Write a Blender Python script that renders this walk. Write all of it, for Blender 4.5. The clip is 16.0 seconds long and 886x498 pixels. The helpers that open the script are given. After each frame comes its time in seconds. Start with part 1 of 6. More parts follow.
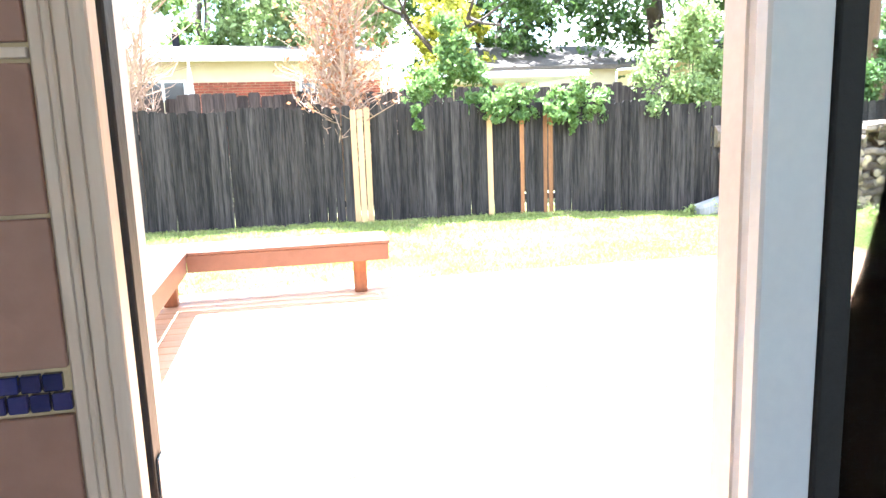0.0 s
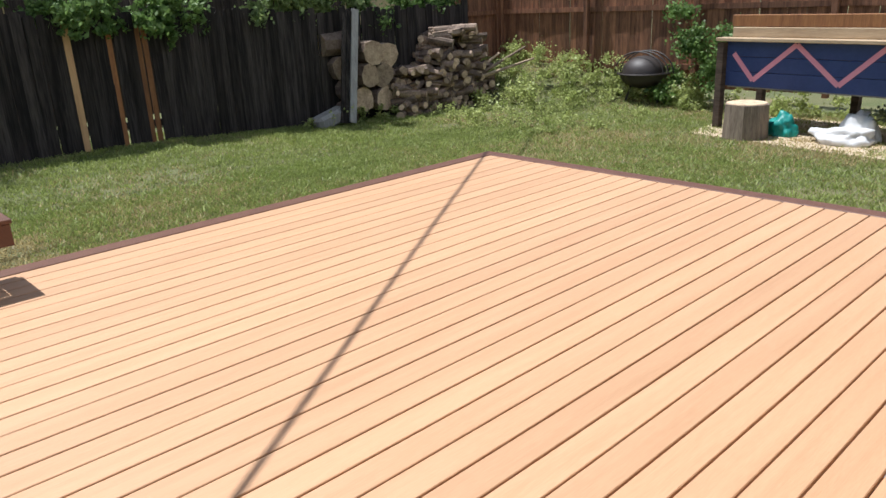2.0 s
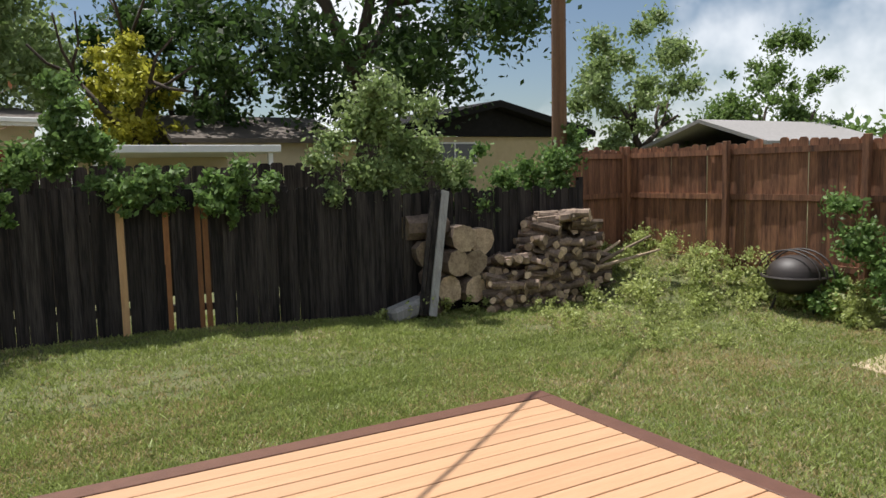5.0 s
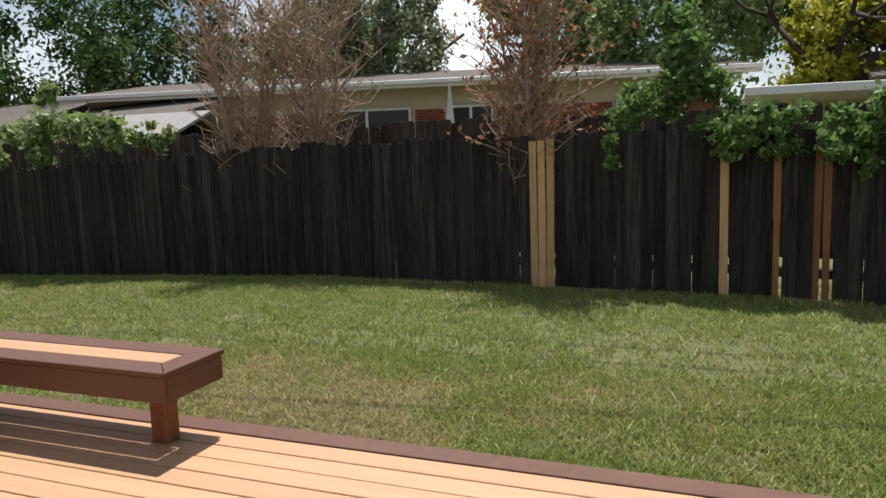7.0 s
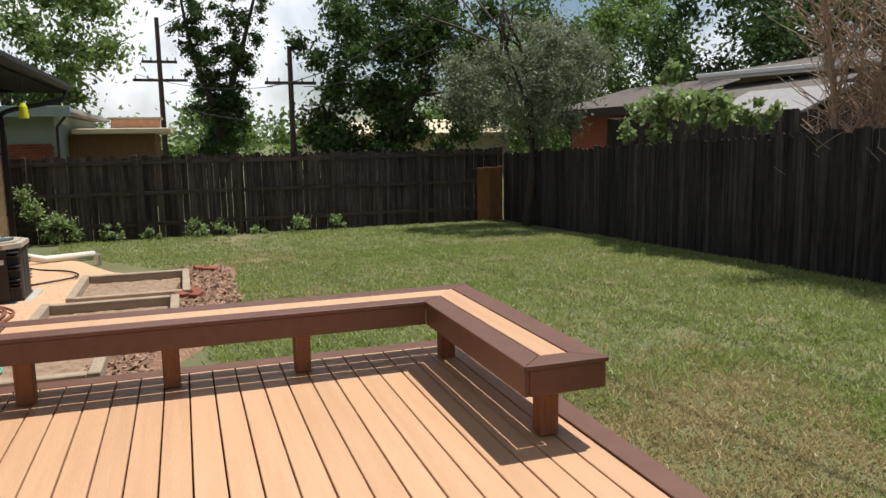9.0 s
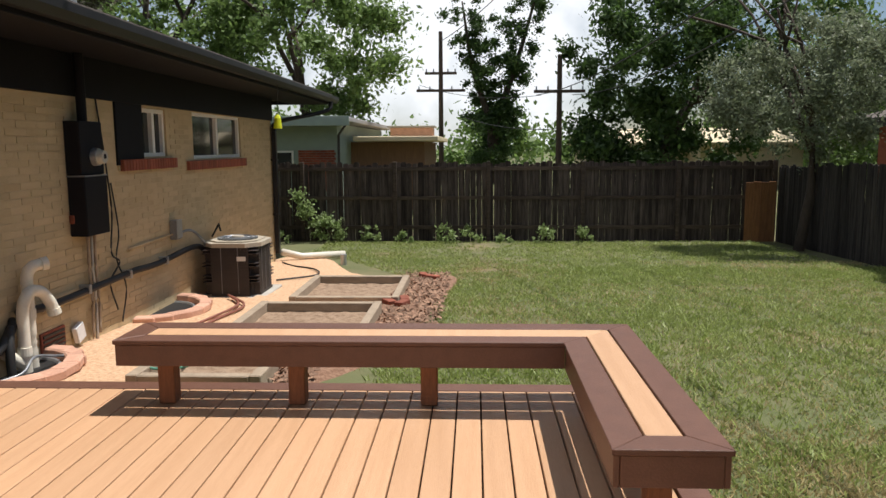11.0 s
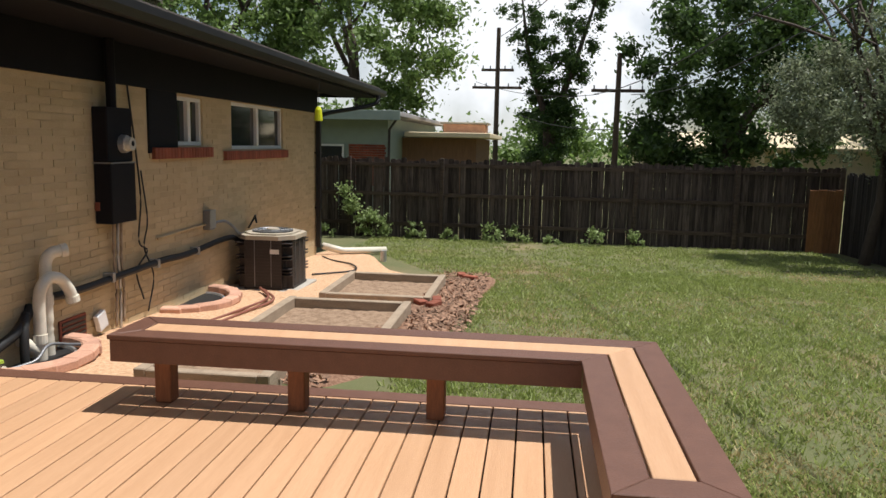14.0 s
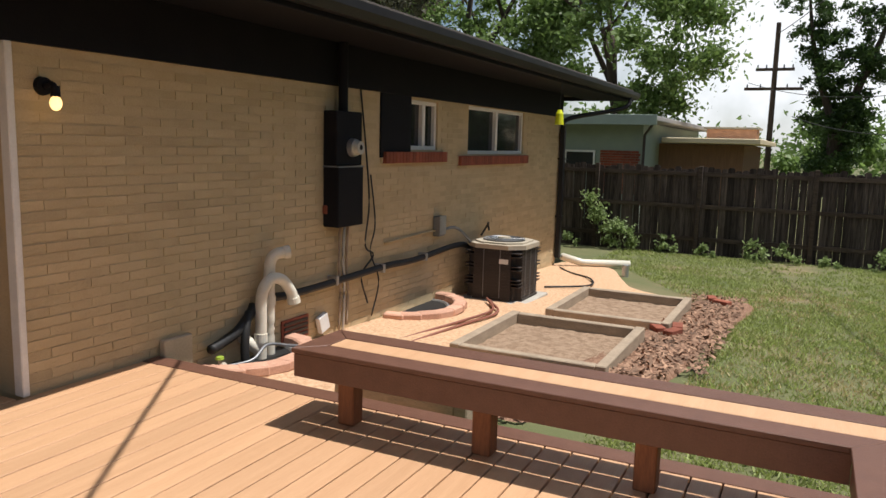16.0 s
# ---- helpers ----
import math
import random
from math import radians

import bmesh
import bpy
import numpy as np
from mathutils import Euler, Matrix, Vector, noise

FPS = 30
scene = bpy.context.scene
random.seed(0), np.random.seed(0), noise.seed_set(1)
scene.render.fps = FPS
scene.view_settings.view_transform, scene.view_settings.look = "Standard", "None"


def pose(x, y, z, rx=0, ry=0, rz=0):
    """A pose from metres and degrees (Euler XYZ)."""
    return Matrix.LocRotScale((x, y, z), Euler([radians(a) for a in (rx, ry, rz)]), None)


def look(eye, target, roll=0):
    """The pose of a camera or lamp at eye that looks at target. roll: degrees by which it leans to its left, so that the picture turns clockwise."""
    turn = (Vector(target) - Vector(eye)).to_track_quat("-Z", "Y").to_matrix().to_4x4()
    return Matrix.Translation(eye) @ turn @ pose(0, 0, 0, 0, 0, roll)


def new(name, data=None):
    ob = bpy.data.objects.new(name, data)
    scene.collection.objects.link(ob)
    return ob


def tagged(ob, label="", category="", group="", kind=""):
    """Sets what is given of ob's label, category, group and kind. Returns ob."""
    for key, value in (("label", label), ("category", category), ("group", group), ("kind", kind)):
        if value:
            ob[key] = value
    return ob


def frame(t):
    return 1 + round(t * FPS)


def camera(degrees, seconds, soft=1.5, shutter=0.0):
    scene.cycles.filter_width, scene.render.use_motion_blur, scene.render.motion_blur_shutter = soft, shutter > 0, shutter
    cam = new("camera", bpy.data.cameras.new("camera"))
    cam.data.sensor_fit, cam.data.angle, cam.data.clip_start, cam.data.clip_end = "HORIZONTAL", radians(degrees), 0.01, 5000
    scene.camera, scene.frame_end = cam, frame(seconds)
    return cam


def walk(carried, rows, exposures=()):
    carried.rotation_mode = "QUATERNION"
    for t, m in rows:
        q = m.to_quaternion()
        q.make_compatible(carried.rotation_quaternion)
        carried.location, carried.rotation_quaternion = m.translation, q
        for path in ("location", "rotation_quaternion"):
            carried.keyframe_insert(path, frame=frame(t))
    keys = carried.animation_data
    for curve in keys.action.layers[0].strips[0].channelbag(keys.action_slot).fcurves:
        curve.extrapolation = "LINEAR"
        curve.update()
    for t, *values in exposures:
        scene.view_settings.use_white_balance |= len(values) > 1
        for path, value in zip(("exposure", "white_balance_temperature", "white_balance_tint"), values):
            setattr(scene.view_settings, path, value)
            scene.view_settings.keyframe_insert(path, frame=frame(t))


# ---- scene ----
cam = camera(61.3, 16.0)
PATH = [
    (0, (0.597, -2.163, 1.386), (0.963, -0.23, 1.028), -2.0),
    (0.5, (0.622, -1.88, 1.37), (0.942, 0.057, 0.985), -1.9),
    (0.8, (0.682, -1.521, 1.356), (0.944, 0.419, 0.945), -1.8),
    (1, (0.715, -1.415, 1.357), (0.958, 0.520, 0.915), -1.8),
    (1.5, (0.796, -1.186, 1.371), (1.416, 0.63, 0.809), -1.7),
    (2, (0.270, -1.138, 1.522), (1.554, 0.255, 0.880), -2.7),
    (2.5, (0.413, -1.014, 1.572), (1.836, 0.207, 0.877), -4.6),
    (3, (0.482, -1.081, 1.621), (1.882, 0.181, 0.951), -6.5),
    (5.3, (2.663, -0.147, 1.635), (3.553, 1.635, 1.457), -0.0),
    (5.5, (2.832, -0.076, 1.633), (3.553, 1.764, 1.324), -0.6),
    (6, (3.157, 0.057, 1.606), (3.44, 2.02, 1.348), -1.4),
    (6.5, (3.326, 0.557, 1.452), (3.164, 2.532, 1.187), -1.4),
    (7, (3.745, 0.842, 1.451), (3.011, 2.682, 1.179), -1.9),
    (7.5, (3.951, 1.148, 1.471), (2.738, 2.713, 1.187), -1.0),
    (8, (4.165, 1.376, 1.516), (2.602, 2.589, 1.219), -1.7),
    (9, (4.296, 2.061, 1.507), (2.427, 2.706, 1.207), -0.9),
    (10, (4.147, 2.616, 1.558), (2.18, 2.819, 1.259), -0.4),
    (12.3, (3.624, 3.212, 1.54), (1.653, 2.985, 1.29), -0.1),
    (12.5, (3.6, 3.214, 1.541), (1.629, 2.985, 1.288), -0.0),
    (13, (3.598, 3.219, 1.545), (1.629, 2.992, 1.282), 0.4),
    (13.5, (3.594, 3.217, 1.54), (1.625, 2.995, 1.268), 0.7),
    (14, (3.565, 3.215, 1.54), (1.598, 2.983, 1.259), 1.2),
    (14.5, (3.371, 3.23, 1.51), (1.429, 2.842, 1.228), 0.8),
    (15, (3.194, 3.296, 1.504), (1.346, 2.585, 1.224), 0.4),
    (15.5, (3.104, 3.319, 1.546), (1.314, 2.475, 1.259), 0.4),
    (16, (2.852, 3.292, 1.536), (1.076, 2.417, 1.255), 1.5),
]
walk(cam, [(t, look(eye, target, roll)) for t, eye, target, roll in PATH],
     [(0, 4.0, 5600, 10), (0.5, 3.2, 5600, 10), (0.8, 2.45, 5650, 10), (1.2, 1.9, 5700, 10), (1.5, 1.22, 5700, 10), (1.8, 0.75, 5850, 10), (2.0, 0.5, 6000, 10), (2.3, 0.22, 6250, 10), (3.0, 0.05, 6350, 10), (5.3, 0.44, 6450, 10), (7.0, 0.36, 6400, 10), (9.0, 0.30, 6400, 10), (16, 0.30, 6450, 10)])

# ---- world, sun ----
SUN_WAY = Vector((-0.115, 0.33, 1.0)).normalized()      # towards the sun
world = bpy.data.worlds.new("world")
scene.world = world
world.use_nodes = True
wn = world.node_tree
wn.nodes.clear()
sky = wn.nodes.new("ShaderNodeTexSky")
sky.sky_type = "NISHITA"
sky.sun_disc = False
sky.sun_elevation = math.asin(SUN_WAY.z)
sky.sun_rotation = math.atan2(SUN_WAY.x, SUN_WAY.y)
sky.air_density, sky.dust_density = 1.0, 0.6
# soft fair-weather clouds
geo = wn.nodes.new("ShaderNodeTexCoord")
cl = wn.nodes.new("ShaderNodeTexNoise")
cl.inputs["Scale"].default_value, cl.inputs["Detail"].default_value, cl.inputs["Roughness"].default_value = 2.6, 6, 0.55
ramp = wn.nodes.new("ShaderNodeValToRGB")
ramp.color_ramp.elements[0].position, ramp.color_ramp.elements[1].position = 0.47, 0.63
mixc = wn.nodes.new("ShaderNodeMixRGB")
mixc.inputs[2].default_value = (13.5, 13.8, 14.2, 1)
bg = wn.nodes.new("ShaderNodeBackground")
bg.inputs["Strength"].default_value = 0.062
wo = wn.nodes.new("ShaderNodeOutputWorld")
wn.links.new(geo.outputs["Generated"], cl.inputs["Vector"])
wn.links.new(cl.outputs["Fac"], ramp.inputs["Fac"])
wn.links.new(ramp.outputs["Color"], mixc.inputs[0])
wn.links.new(sky.outputs["Color"], mixc.inputs[1])
wn.links.new(mixc.outputs["Color"], bg.inputs["Color"])
wn.links.new(bg.outputs["Background"], wo.inputs["Surface"])
sun = new("sun", bpy.data.lights.new("sun", "SUN"))
sun.data.energy, sun.data.angle, sun.data.color = 4.6, radians(0.5), (1.0, 0.96, 0.91)
sun.matrix_world = look(SUN_WAY * 60, (0, 0, 0))
# the sky's light in the room's far window
room = new("window_light", bpy.data.lights.new("window_light", "AREA"))
room.data.shape, room.data.size, room.data.size_y = "RECTANGLE", 2.8, 1.3
room.data.energy, room.data.color = 2.4, (0.72, 0.86, 1.0)
room.matrix_world = look((1.6, -5.68, 1.45), (1.6, 0.0, 1.3))


# ---- materials ----
def mat(name, col, col2=None, scale=6.0, rough=0.7, metal=0.0, bump=0.15, fine=60.0, stretch=(1, 1, 1), rand=0.0, island=0.0,
        spec=0.5, contrast=(0.35, 0.7), stain=None, stain_scale=1.2, stain_at=(0.52, 0.7)):
    m = bpy.data.materials.new(name)
    m.use_nodes = True
    n, l = m.node_tree.nodes, m.node_tree.links
    b = n["Principled BSDF"]
    b.inputs["Roughness"].default_value, b.inputs["Metallic"].default_value = rough, metal
    b.inputs["Specular IOR Level"].default_value = spec
    tc = n.new("ShaderNodeTexCoord")
    mp = n.new("ShaderNodeMapping")
    mp.inputs["Scale"].default_value = stretch
    l.new(tc.outputs["Object"], mp.inputs["Vector"])
    vec = mp.outputs["Vector"]
    if rand:
        oi = n.new("ShaderNodeObjectInfo")
        off = n.new("ShaderNodeVectorMath")
        off.operation = "MULTIPLY_ADD"
        off.inputs[1].default_value = (37, 53, 71)
        l.new(oi.outputs["Random"], off.inputs[0])
        l.new(vec, off.inputs[2])
        vec = off.outputs[0]
    n1 = n.new("ShaderNodeTexNoise")
    n1.inputs["Scale"].default_value, n1.inputs["Detail"].default_value = scale, 5
    n2 = n.new("ShaderNodeTexNoise")
    n2.inputs["Scale"].default_value, n2.inputs["Detail"].default_value = fine, 3
    l.new(vec, n1.inputs["Vector"])
    l.new(vec, n2.inputs["Vector"])
    r1 = n.new("ShaderNodeValToRGB")
    col2 = col2 or tuple(c * 0.75 for c in col)
    r1.color_ramp.elements[0].position, r1.color_ramp.elements[1].position = contrast
    r1.color_ramp.elements[0].color, r1.color_ramp.elements[1].color = (*col, 1), (*col2, 1)
    add = n.new("ShaderNodeMath")
    add.operation = "MULTIPLY_ADD"
    add.inputs[1].default_value, add.inputs[2].default_value = 0.45, 0.0
    l.new(n2.outputs["Fac"], add.inputs[0])
    add2 = n.new("ShaderNodeMath")
    add2.operation = "MULTIPLY_ADD"
    add2.inputs[1].default_value = 0.6
    l.new(n1.outputs["Fac"], add2.inputs[0])
    l.new(add.outputs[0], add2.inputs[2])
    l.new(add2.outputs[0], r1.inputs["Fac"])
    out = r1.outputs["Color"]
    if stain:
        n3 = n.new("ShaderNodeTexNoise")
        n3.inputs["Scale"].default_value, n3.inputs["Detail"].default_value = stain_scale, 4
        l.new(tc.outputs["Object"], n3.inputs["Vector"])
        r3 = n.new("ShaderNodeValToRGB")
        r3.color_ramp.elements[0].position, r3.color_ramp.elements[1].position = stain_at
        l.new(n3.outputs["Fac"], r3.inputs["Fac"])
        mx = n.new("ShaderNodeMixRGB")
        l.new(r3.outputs["Color"], mx.inputs[0])
        l.new(out, mx.inputs[1])
        mx.inputs[2].default_value = (*stain, 1)
        out = mx.outputs["Color"]
    if rand or island:
        if rand:
            src = n.new("ShaderNodeObjectInfo").outputs["Random"]
        else:
            src = n.new("ShaderNodeNewGeometry").outputs["Random Per Island"]
        amount = rand or island
        mr = n.new("ShaderNodeMapRange")
        mr.inputs["To Min"].default_value, mr.inputs["To Max"].default_value = 1 - amount, 1 + amount
        l.new(src, mr.inputs["Value"])
        hs = n.new("ShaderNodeHueSaturation")
        l.new(mr.outputs["Result"], hs.inputs["Value"])
        l.new(out, hs.inputs["Color"])
        out = hs.outputs["Color"]
    l.new(out, b.inputs["Base Color"])
    if bump:
        bp = n.new("ShaderNodeBump")
        bp.inputs["Strength"].default_value, bp.inputs["Distance"].default_value = bump, 0.01
        l.new(n2.outputs["Fac"], bp.inputs["Height"])
        l.new(bp.outputs["Normal"], b.inputs["Normal"])
    return m


def leaf_mat(name, col, col2, island=0.35):
    m = mat(name, col, col2, 3, 0.5, bump=0, island=island, spec=0.35)
    n, l = m.node_tree.nodes, m.node_tree.links
    b, o = n["Principled BSDF"], n["Material Output"]
    tr = n.new("ShaderNodeBsdfTranslucent")
    src = b.inputs["Base Color"].links[0].from_socket
    l.new(src, tr.inputs["Color"])
    ms = n.new("ShaderNodeMixShader")
    ms.inputs[0].default_value = 0.42
    l.new(b.outputs[0], ms.inputs[1])
    l.new(tr.outputs[0], ms.inputs[2])
    l.new(ms.outputs[0], o.inputs["Surface"])
    return m


def glass_mat(name, tint=(0.9, 0.95, 0.95)):
    m = bpy.data.materials.new(name)
    m.use_nodes = True
    n, l = m.node_tree.nodes, m.node_tree.links
    n.remove(n["Principled BSDF"])
    t, g, f, x = (n.new("ShaderNodeBsdfTransparent"), n.new("ShaderNodeBsdfGlossy"), n.new("ShaderNodeFresnel"), n.new("ShaderNodeMixShader"))
    t.inputs[0].default_value = (*tint, 1)
    g.inputs["Roughness"].default_value = 0.02
    l.new(f.outputs[0], x.inputs[0])
    l.new(t.outputs[0], x.inputs[1])
    l.new(g.outputs[0], x.inputs[2])
    l.new(x.outputs[0], n["Material Output"].inputs["Surface"])
    return m


M_DECK = mat("deck_tan", (0.58, 0.345, 0.195), (0.49, 0.28, 0.150), 3, 0.5, fine=45, stretch=(0.35, 6, 3), rand=0.07, bump=0.2)
M_DARK = mat("deck_brown", (0.145, 0.066, 0.041), (0.110, 0.048, 0.029), 4, 0.5, fine=40, stretch=(3, 3, 3), rand=0.06, bump=0.2)
M_POST = mat("stained_post", (0.30, 0.115, 0.045), (0.18, 0.065, 0.028), 5, 0.6, fine=30, stretch=(8, 8, 1), bump=0.2)
M_UNDER = mat("joist_shade", (0.05, 0.04, 0.035), rough=0.9)
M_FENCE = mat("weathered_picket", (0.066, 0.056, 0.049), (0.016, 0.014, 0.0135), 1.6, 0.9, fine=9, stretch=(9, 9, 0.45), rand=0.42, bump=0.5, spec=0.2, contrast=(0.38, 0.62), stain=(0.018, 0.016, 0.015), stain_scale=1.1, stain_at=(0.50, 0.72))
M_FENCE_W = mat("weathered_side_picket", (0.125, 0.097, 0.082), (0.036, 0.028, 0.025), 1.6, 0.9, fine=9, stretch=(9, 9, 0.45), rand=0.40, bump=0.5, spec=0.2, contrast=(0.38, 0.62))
M_RAIL = mat("weathered_rail", (0.125, 0.092, 0.072), (0.050, 0.037, 0.030), 3, 0.9, fine=16, stretch=(1, 1, 8), rand=0.2, bump=0.4, spec=0.2)
M_OLDCEDAR = mat("aged_cedar", (0.34, 0.155, 0.055), (0.18, 0.075, 0.030), 3, 0.8, fine=16, stretch=(8, 8, 0.8), rand=0.2, bump=0.3)
M_FENCE_R = mat("stained_picket", (0.40, 0.185, 0.095), (0.075, 0.034, 0.022), 2.0, 0.8, fine=12, stretch=(9, 9, 0.6), rand=0.30, bump=0.5)
M_NEWWOOD = mat("new_cedar", (0.62, 0.40, 0.20), (0.48, 0.28, 0.13), 3, 0.7, fine=20, stretch=(8, 8, 0.8), rand=0.12, bump=0.3)
M_BRICK = mat("tan_brick", (0.535, 0.425, 0.255), (0.46, 0.355, 0.205), 5, 0.85, fine=90, rand=0.10, bump=0.4, stain=(0.34, 0.19, 0.10), stain_scale=0.9, stain_at=(0.62, 0.85))
M_BRICKJ = mat("tan_brick_far", (0.535, 0.425, 0.255), (0.46, 0.355, 0.205), 5, 0.85, fine=90, island=0.10, bump=0.4)
M_MORTAR = mat("mortar", (0.55, 0.44, 0.27), (0.49, 0.38, 0.23), 9, 0.95, bump=0.5)
M_RBRICK = mat("red_brick", (0.30, 0.085, 0.045), (0.20, 0.055, 0.030), 6, 0.85, fine=70, rand=0.2, bump=0.4)
M_RBRICKJ = mat("red_brick_far", (0.30, 0.085, 0.045), (0.20, 0.055, 0.030), 6, 0.85, fine=70, island=0.25, bump=0.4)
M_BLACK = mat("black_paint", (0.009, 0.009, 0.012), (0.013, 0.013, 0.016), 4, 0.6, bump=0.1, spec=0.12)
M_GUTTER = mat("black_gutter", (0.016, 0.016, 0.018), (0.025, 0.024, 0.026), 5, 0.4, bump=0.05, spec=0.25)
M_WHITE = mat("white_paint", (0.80, 0.79, 0.76), (0.70, 0.69, 0.66), 6, 0.45, bump=0.05)
M_VINYL = mat("grey_white_vinyl", (0.74, 0.79, 0.83), (0.68, 0.73, 0.78), 6, 0.4, bump=0.04)
M_TRIMIN = mat("interior_trim", (0.62, 0.52, 0.42), (0.52, 0.42, 0.33), 4, 0.45, fine=20, stretch=(6, 6, 0.6), bump=0.1)
M_TILE = mat("stone_tile", (0.36, 0.21, 0.16), (0.27, 0.15, 0.11), 4, 0.4, fine=30, bump=0.15, rand=0.08)
M_MOSAIC = mat("blue_mosaic", (0.022, 0.026, 0.10), (0.05, 0.045, 0.14), 20, 0.15, bump=0.1, rand=0.35)
M_PLASTER = mat("plaster", (0.66, 0.60, 0.52), rough=0.9)
M_FLOORIN = mat("indoor_floor", (0.30, 0.19, 0.11), rough=0.5)
M_GLASS = glass_mat("glass")
M_DGLASS = mat("dark_window", (0.022, 0.026, 0.028), (0.035, 0.04, 0.042), 1.2, 0.06, bump=0)
M_METAL = mat("grey_metal", (0.30, 0.31, 0.32), (0.22, 0.23, 0.24), 8, 0.45, 0.6, bump=0.1)
M_STEEL = mat("galvanised", (0.52, 0.53, 0.54), (0.40, 0.41, 0.42), 9, 0.4, 0.7, bump=0.1)
M_AC = mat("brown_cabinet", (0.038, 0.029, 0.026), (0.028, 0.021, 0.019), 8, 0.55, 0.0, bump=0.1)
M_ACTOP = mat("beige_cap", (0.48, 0.42, 0.33), (0.40, 0.35, 0.27), 8, 0.5, bump=0.1)
M_PVC = mat("white_pvc", (0.74, 0.70, 0.60), (0.64, 0.59, 0.48), 5, 0.4, bump=0.05)
M_RUBBER = mat("black_rubber", (0.015, 0.015, 0.015), rough=0.6)
M_PEBBLE = mat("pale_gravel", (0.62, 0.46, 0.33), (0.40, 0.28, 0.19), 30, 0.95, fine=120, bump=0.8)
M_CONC = mat("concrete", (0.48, 0.44, 0.38), (0.36, 0.33, 0.28), 5, 0.9, fine=70, bump=0.4)
M_BEDWOOD = mat("weathered_timber", (0.40, 0.31, 0.22), (0.26, 0.20, 0.14), 3, 0.85, fine=20, stretch=(2, 2, 6), bump=0.4)
M_SOIL = mat("bed_soil", (0.20, 0.125, 0.075), (0.36, 0.25, 0.165), 14, 0.95, fine=130, bump=0.9, contrast=(0.4, 0.62))
M_GRAVEL = mat("pink_gravel", (0.72, 0.47, 0.29), (0.50, 0.30, 0.17), 28, 0.95, fine=140, bump=0.9, contrast=(0.42, 0.62))
M_MULCH = mat("mulch", (0.16, 0.075, 0.042), (0.32, 0.19, 0.12), 30, 0.95, fine=120, bump=1.0, contrast=(0.42, 0.62))
M_CHIP = mat("bark_chip", (0.33, 0.20, 0.125), (0.22, 0.125, 0.08), 12, 0.9, bump=0.2, island=0.55)
M_SANDST = mat("pink_stone", (0.62, 0.36, 0.25), (0.46, 0.25, 0.17), 6, 0.9, fine=60, bump=0.4, rand=0.15)
M_SOILG = mat("lawn_ground", (0.088, 0.108, 0.036), (0.140, 0.135, 0.058), 1.3, 0.95, fine=110, bump=0.5, contrast=(0.40, 0.62),
              stain=(0.21, 0.165, 0.088), stain_scale=0.55, stain_at=(0.55, 0.72))
M_BLADE = leaf_mat("grass_blade", (0.225, 0.290, 0.064), (0.335, 0.375, 0.130), 0.35)
M_DRY = leaf_mat("dry_blade", (0.50, 0.41, 0.21), (0.38, 0.31, 0.14), 0.3)
M_LEAF = leaf_mat("leaf_green", (0.120, 0.200, 0.046), (0.185, 0.265, 0.078))
M_LEAFD = leaf_mat("leaf_dark", (0.040, 0.080, 0.020), (0.075, 0.125, 0.032))
M_LEAFY = leaf_mat("leaf_yellow", (0.52, 0.48, 0.06), (0.34, 0.36, 0.05))
M_LEAFL = leaf_mat("leaf_light", (0.205, 0.285, 0.095), (0.30, 0.375, 0.155))
M_LEAFG = leaf_mat("leaf_grey", (0.165, 0.20, 0.115), (0.235, 0.265, 0.16))
M_LEAFB = leaf_mat("leaf_dead", (0.32, 0.13, 0.06), (0.44, 0.22, 0.11))
M_NEEDLE = leaf_mat("needle_brown", (0.085, 0.075, 0.042), (0.05, 0.06, 0.03))
M_WEED = leaf_mat("weed_leaf", (0.33, 0.40, 0.115), (0.47, 0.50, 0.20))
M_IVY = leaf_mat("ivy_leaf", (0.10, 0.185, 0.042), (0.20, 0.30, 0.095))
M_BARK = mat("bark", (0.085, 0.062, 0.045), (0.045, 0.034, 0.026), 6, 0.95, fine=40, stretch=(4, 4, 0.8), bump=0.8)
M_TWIG = mat("dead_twig", (0.44, 0.31, 0.22), (0.30, 0.20, 0.14), 6, 0.9, fine=30, bump=0.3)
M_POLE = mat("creosote_pole", (0.10, 0.068, 0.048), (0.06, 0.042, 0.032), 4, 0.9, fine=30, stretch=(5, 5, 0.5), bump=0.4)
M_POLEL = mat("brown_pole", (0.22, 0.12, 0.065), (0.14, 0.075, 0.042), 4, 0.9, fine=30, stretch=(5, 5, 0.5), bump=0.4)
M_WIRE = mat("wire", (0.03, 0.03, 0.03), rough=0.6)
M_LOG = mat("split_log", (0.34, 0.25, 0.185), (0.10, 0.07, 0.054), 5, 0.9, fine=30, bump=0.5, rand=0.4)
M_LOGEND = mat("log_end", (0.60, 0.46, 0.31), (0.26, 0.18, 0.12), 12, 0.85, fine=40, bump=0.4, rand=0.5)
M_STUMP = mat("stump_bark", (0.36, 0.29, 0.22), (0.14, 0.105, 0.08), 3, 0.9, fine=14, stretch=(9, 9, 0.8), bump=0.6)
M_GREYWOOD = mat("grey_plank", (0.40, 0.39, 0.37), (0.22, 0.21, 0.20), 3, 0.85, fine=16, stretch=(8, 8, 0.7), bump=0.4, rand=0.2)
M_SLAB = mat("pale_slab", (0.56, 0.45, 0.32), (0.44, 0.35, 0.24), 4, 0.9, fine=60, bump=0.3)
M_TANWOOD = mat("tan_timber", (0.52, 0.40, 0.26), (0.36, 0.26, 0.16), 3, 0.8, fine=20, stretch=(2, 0.6, 6), bump=0.3)
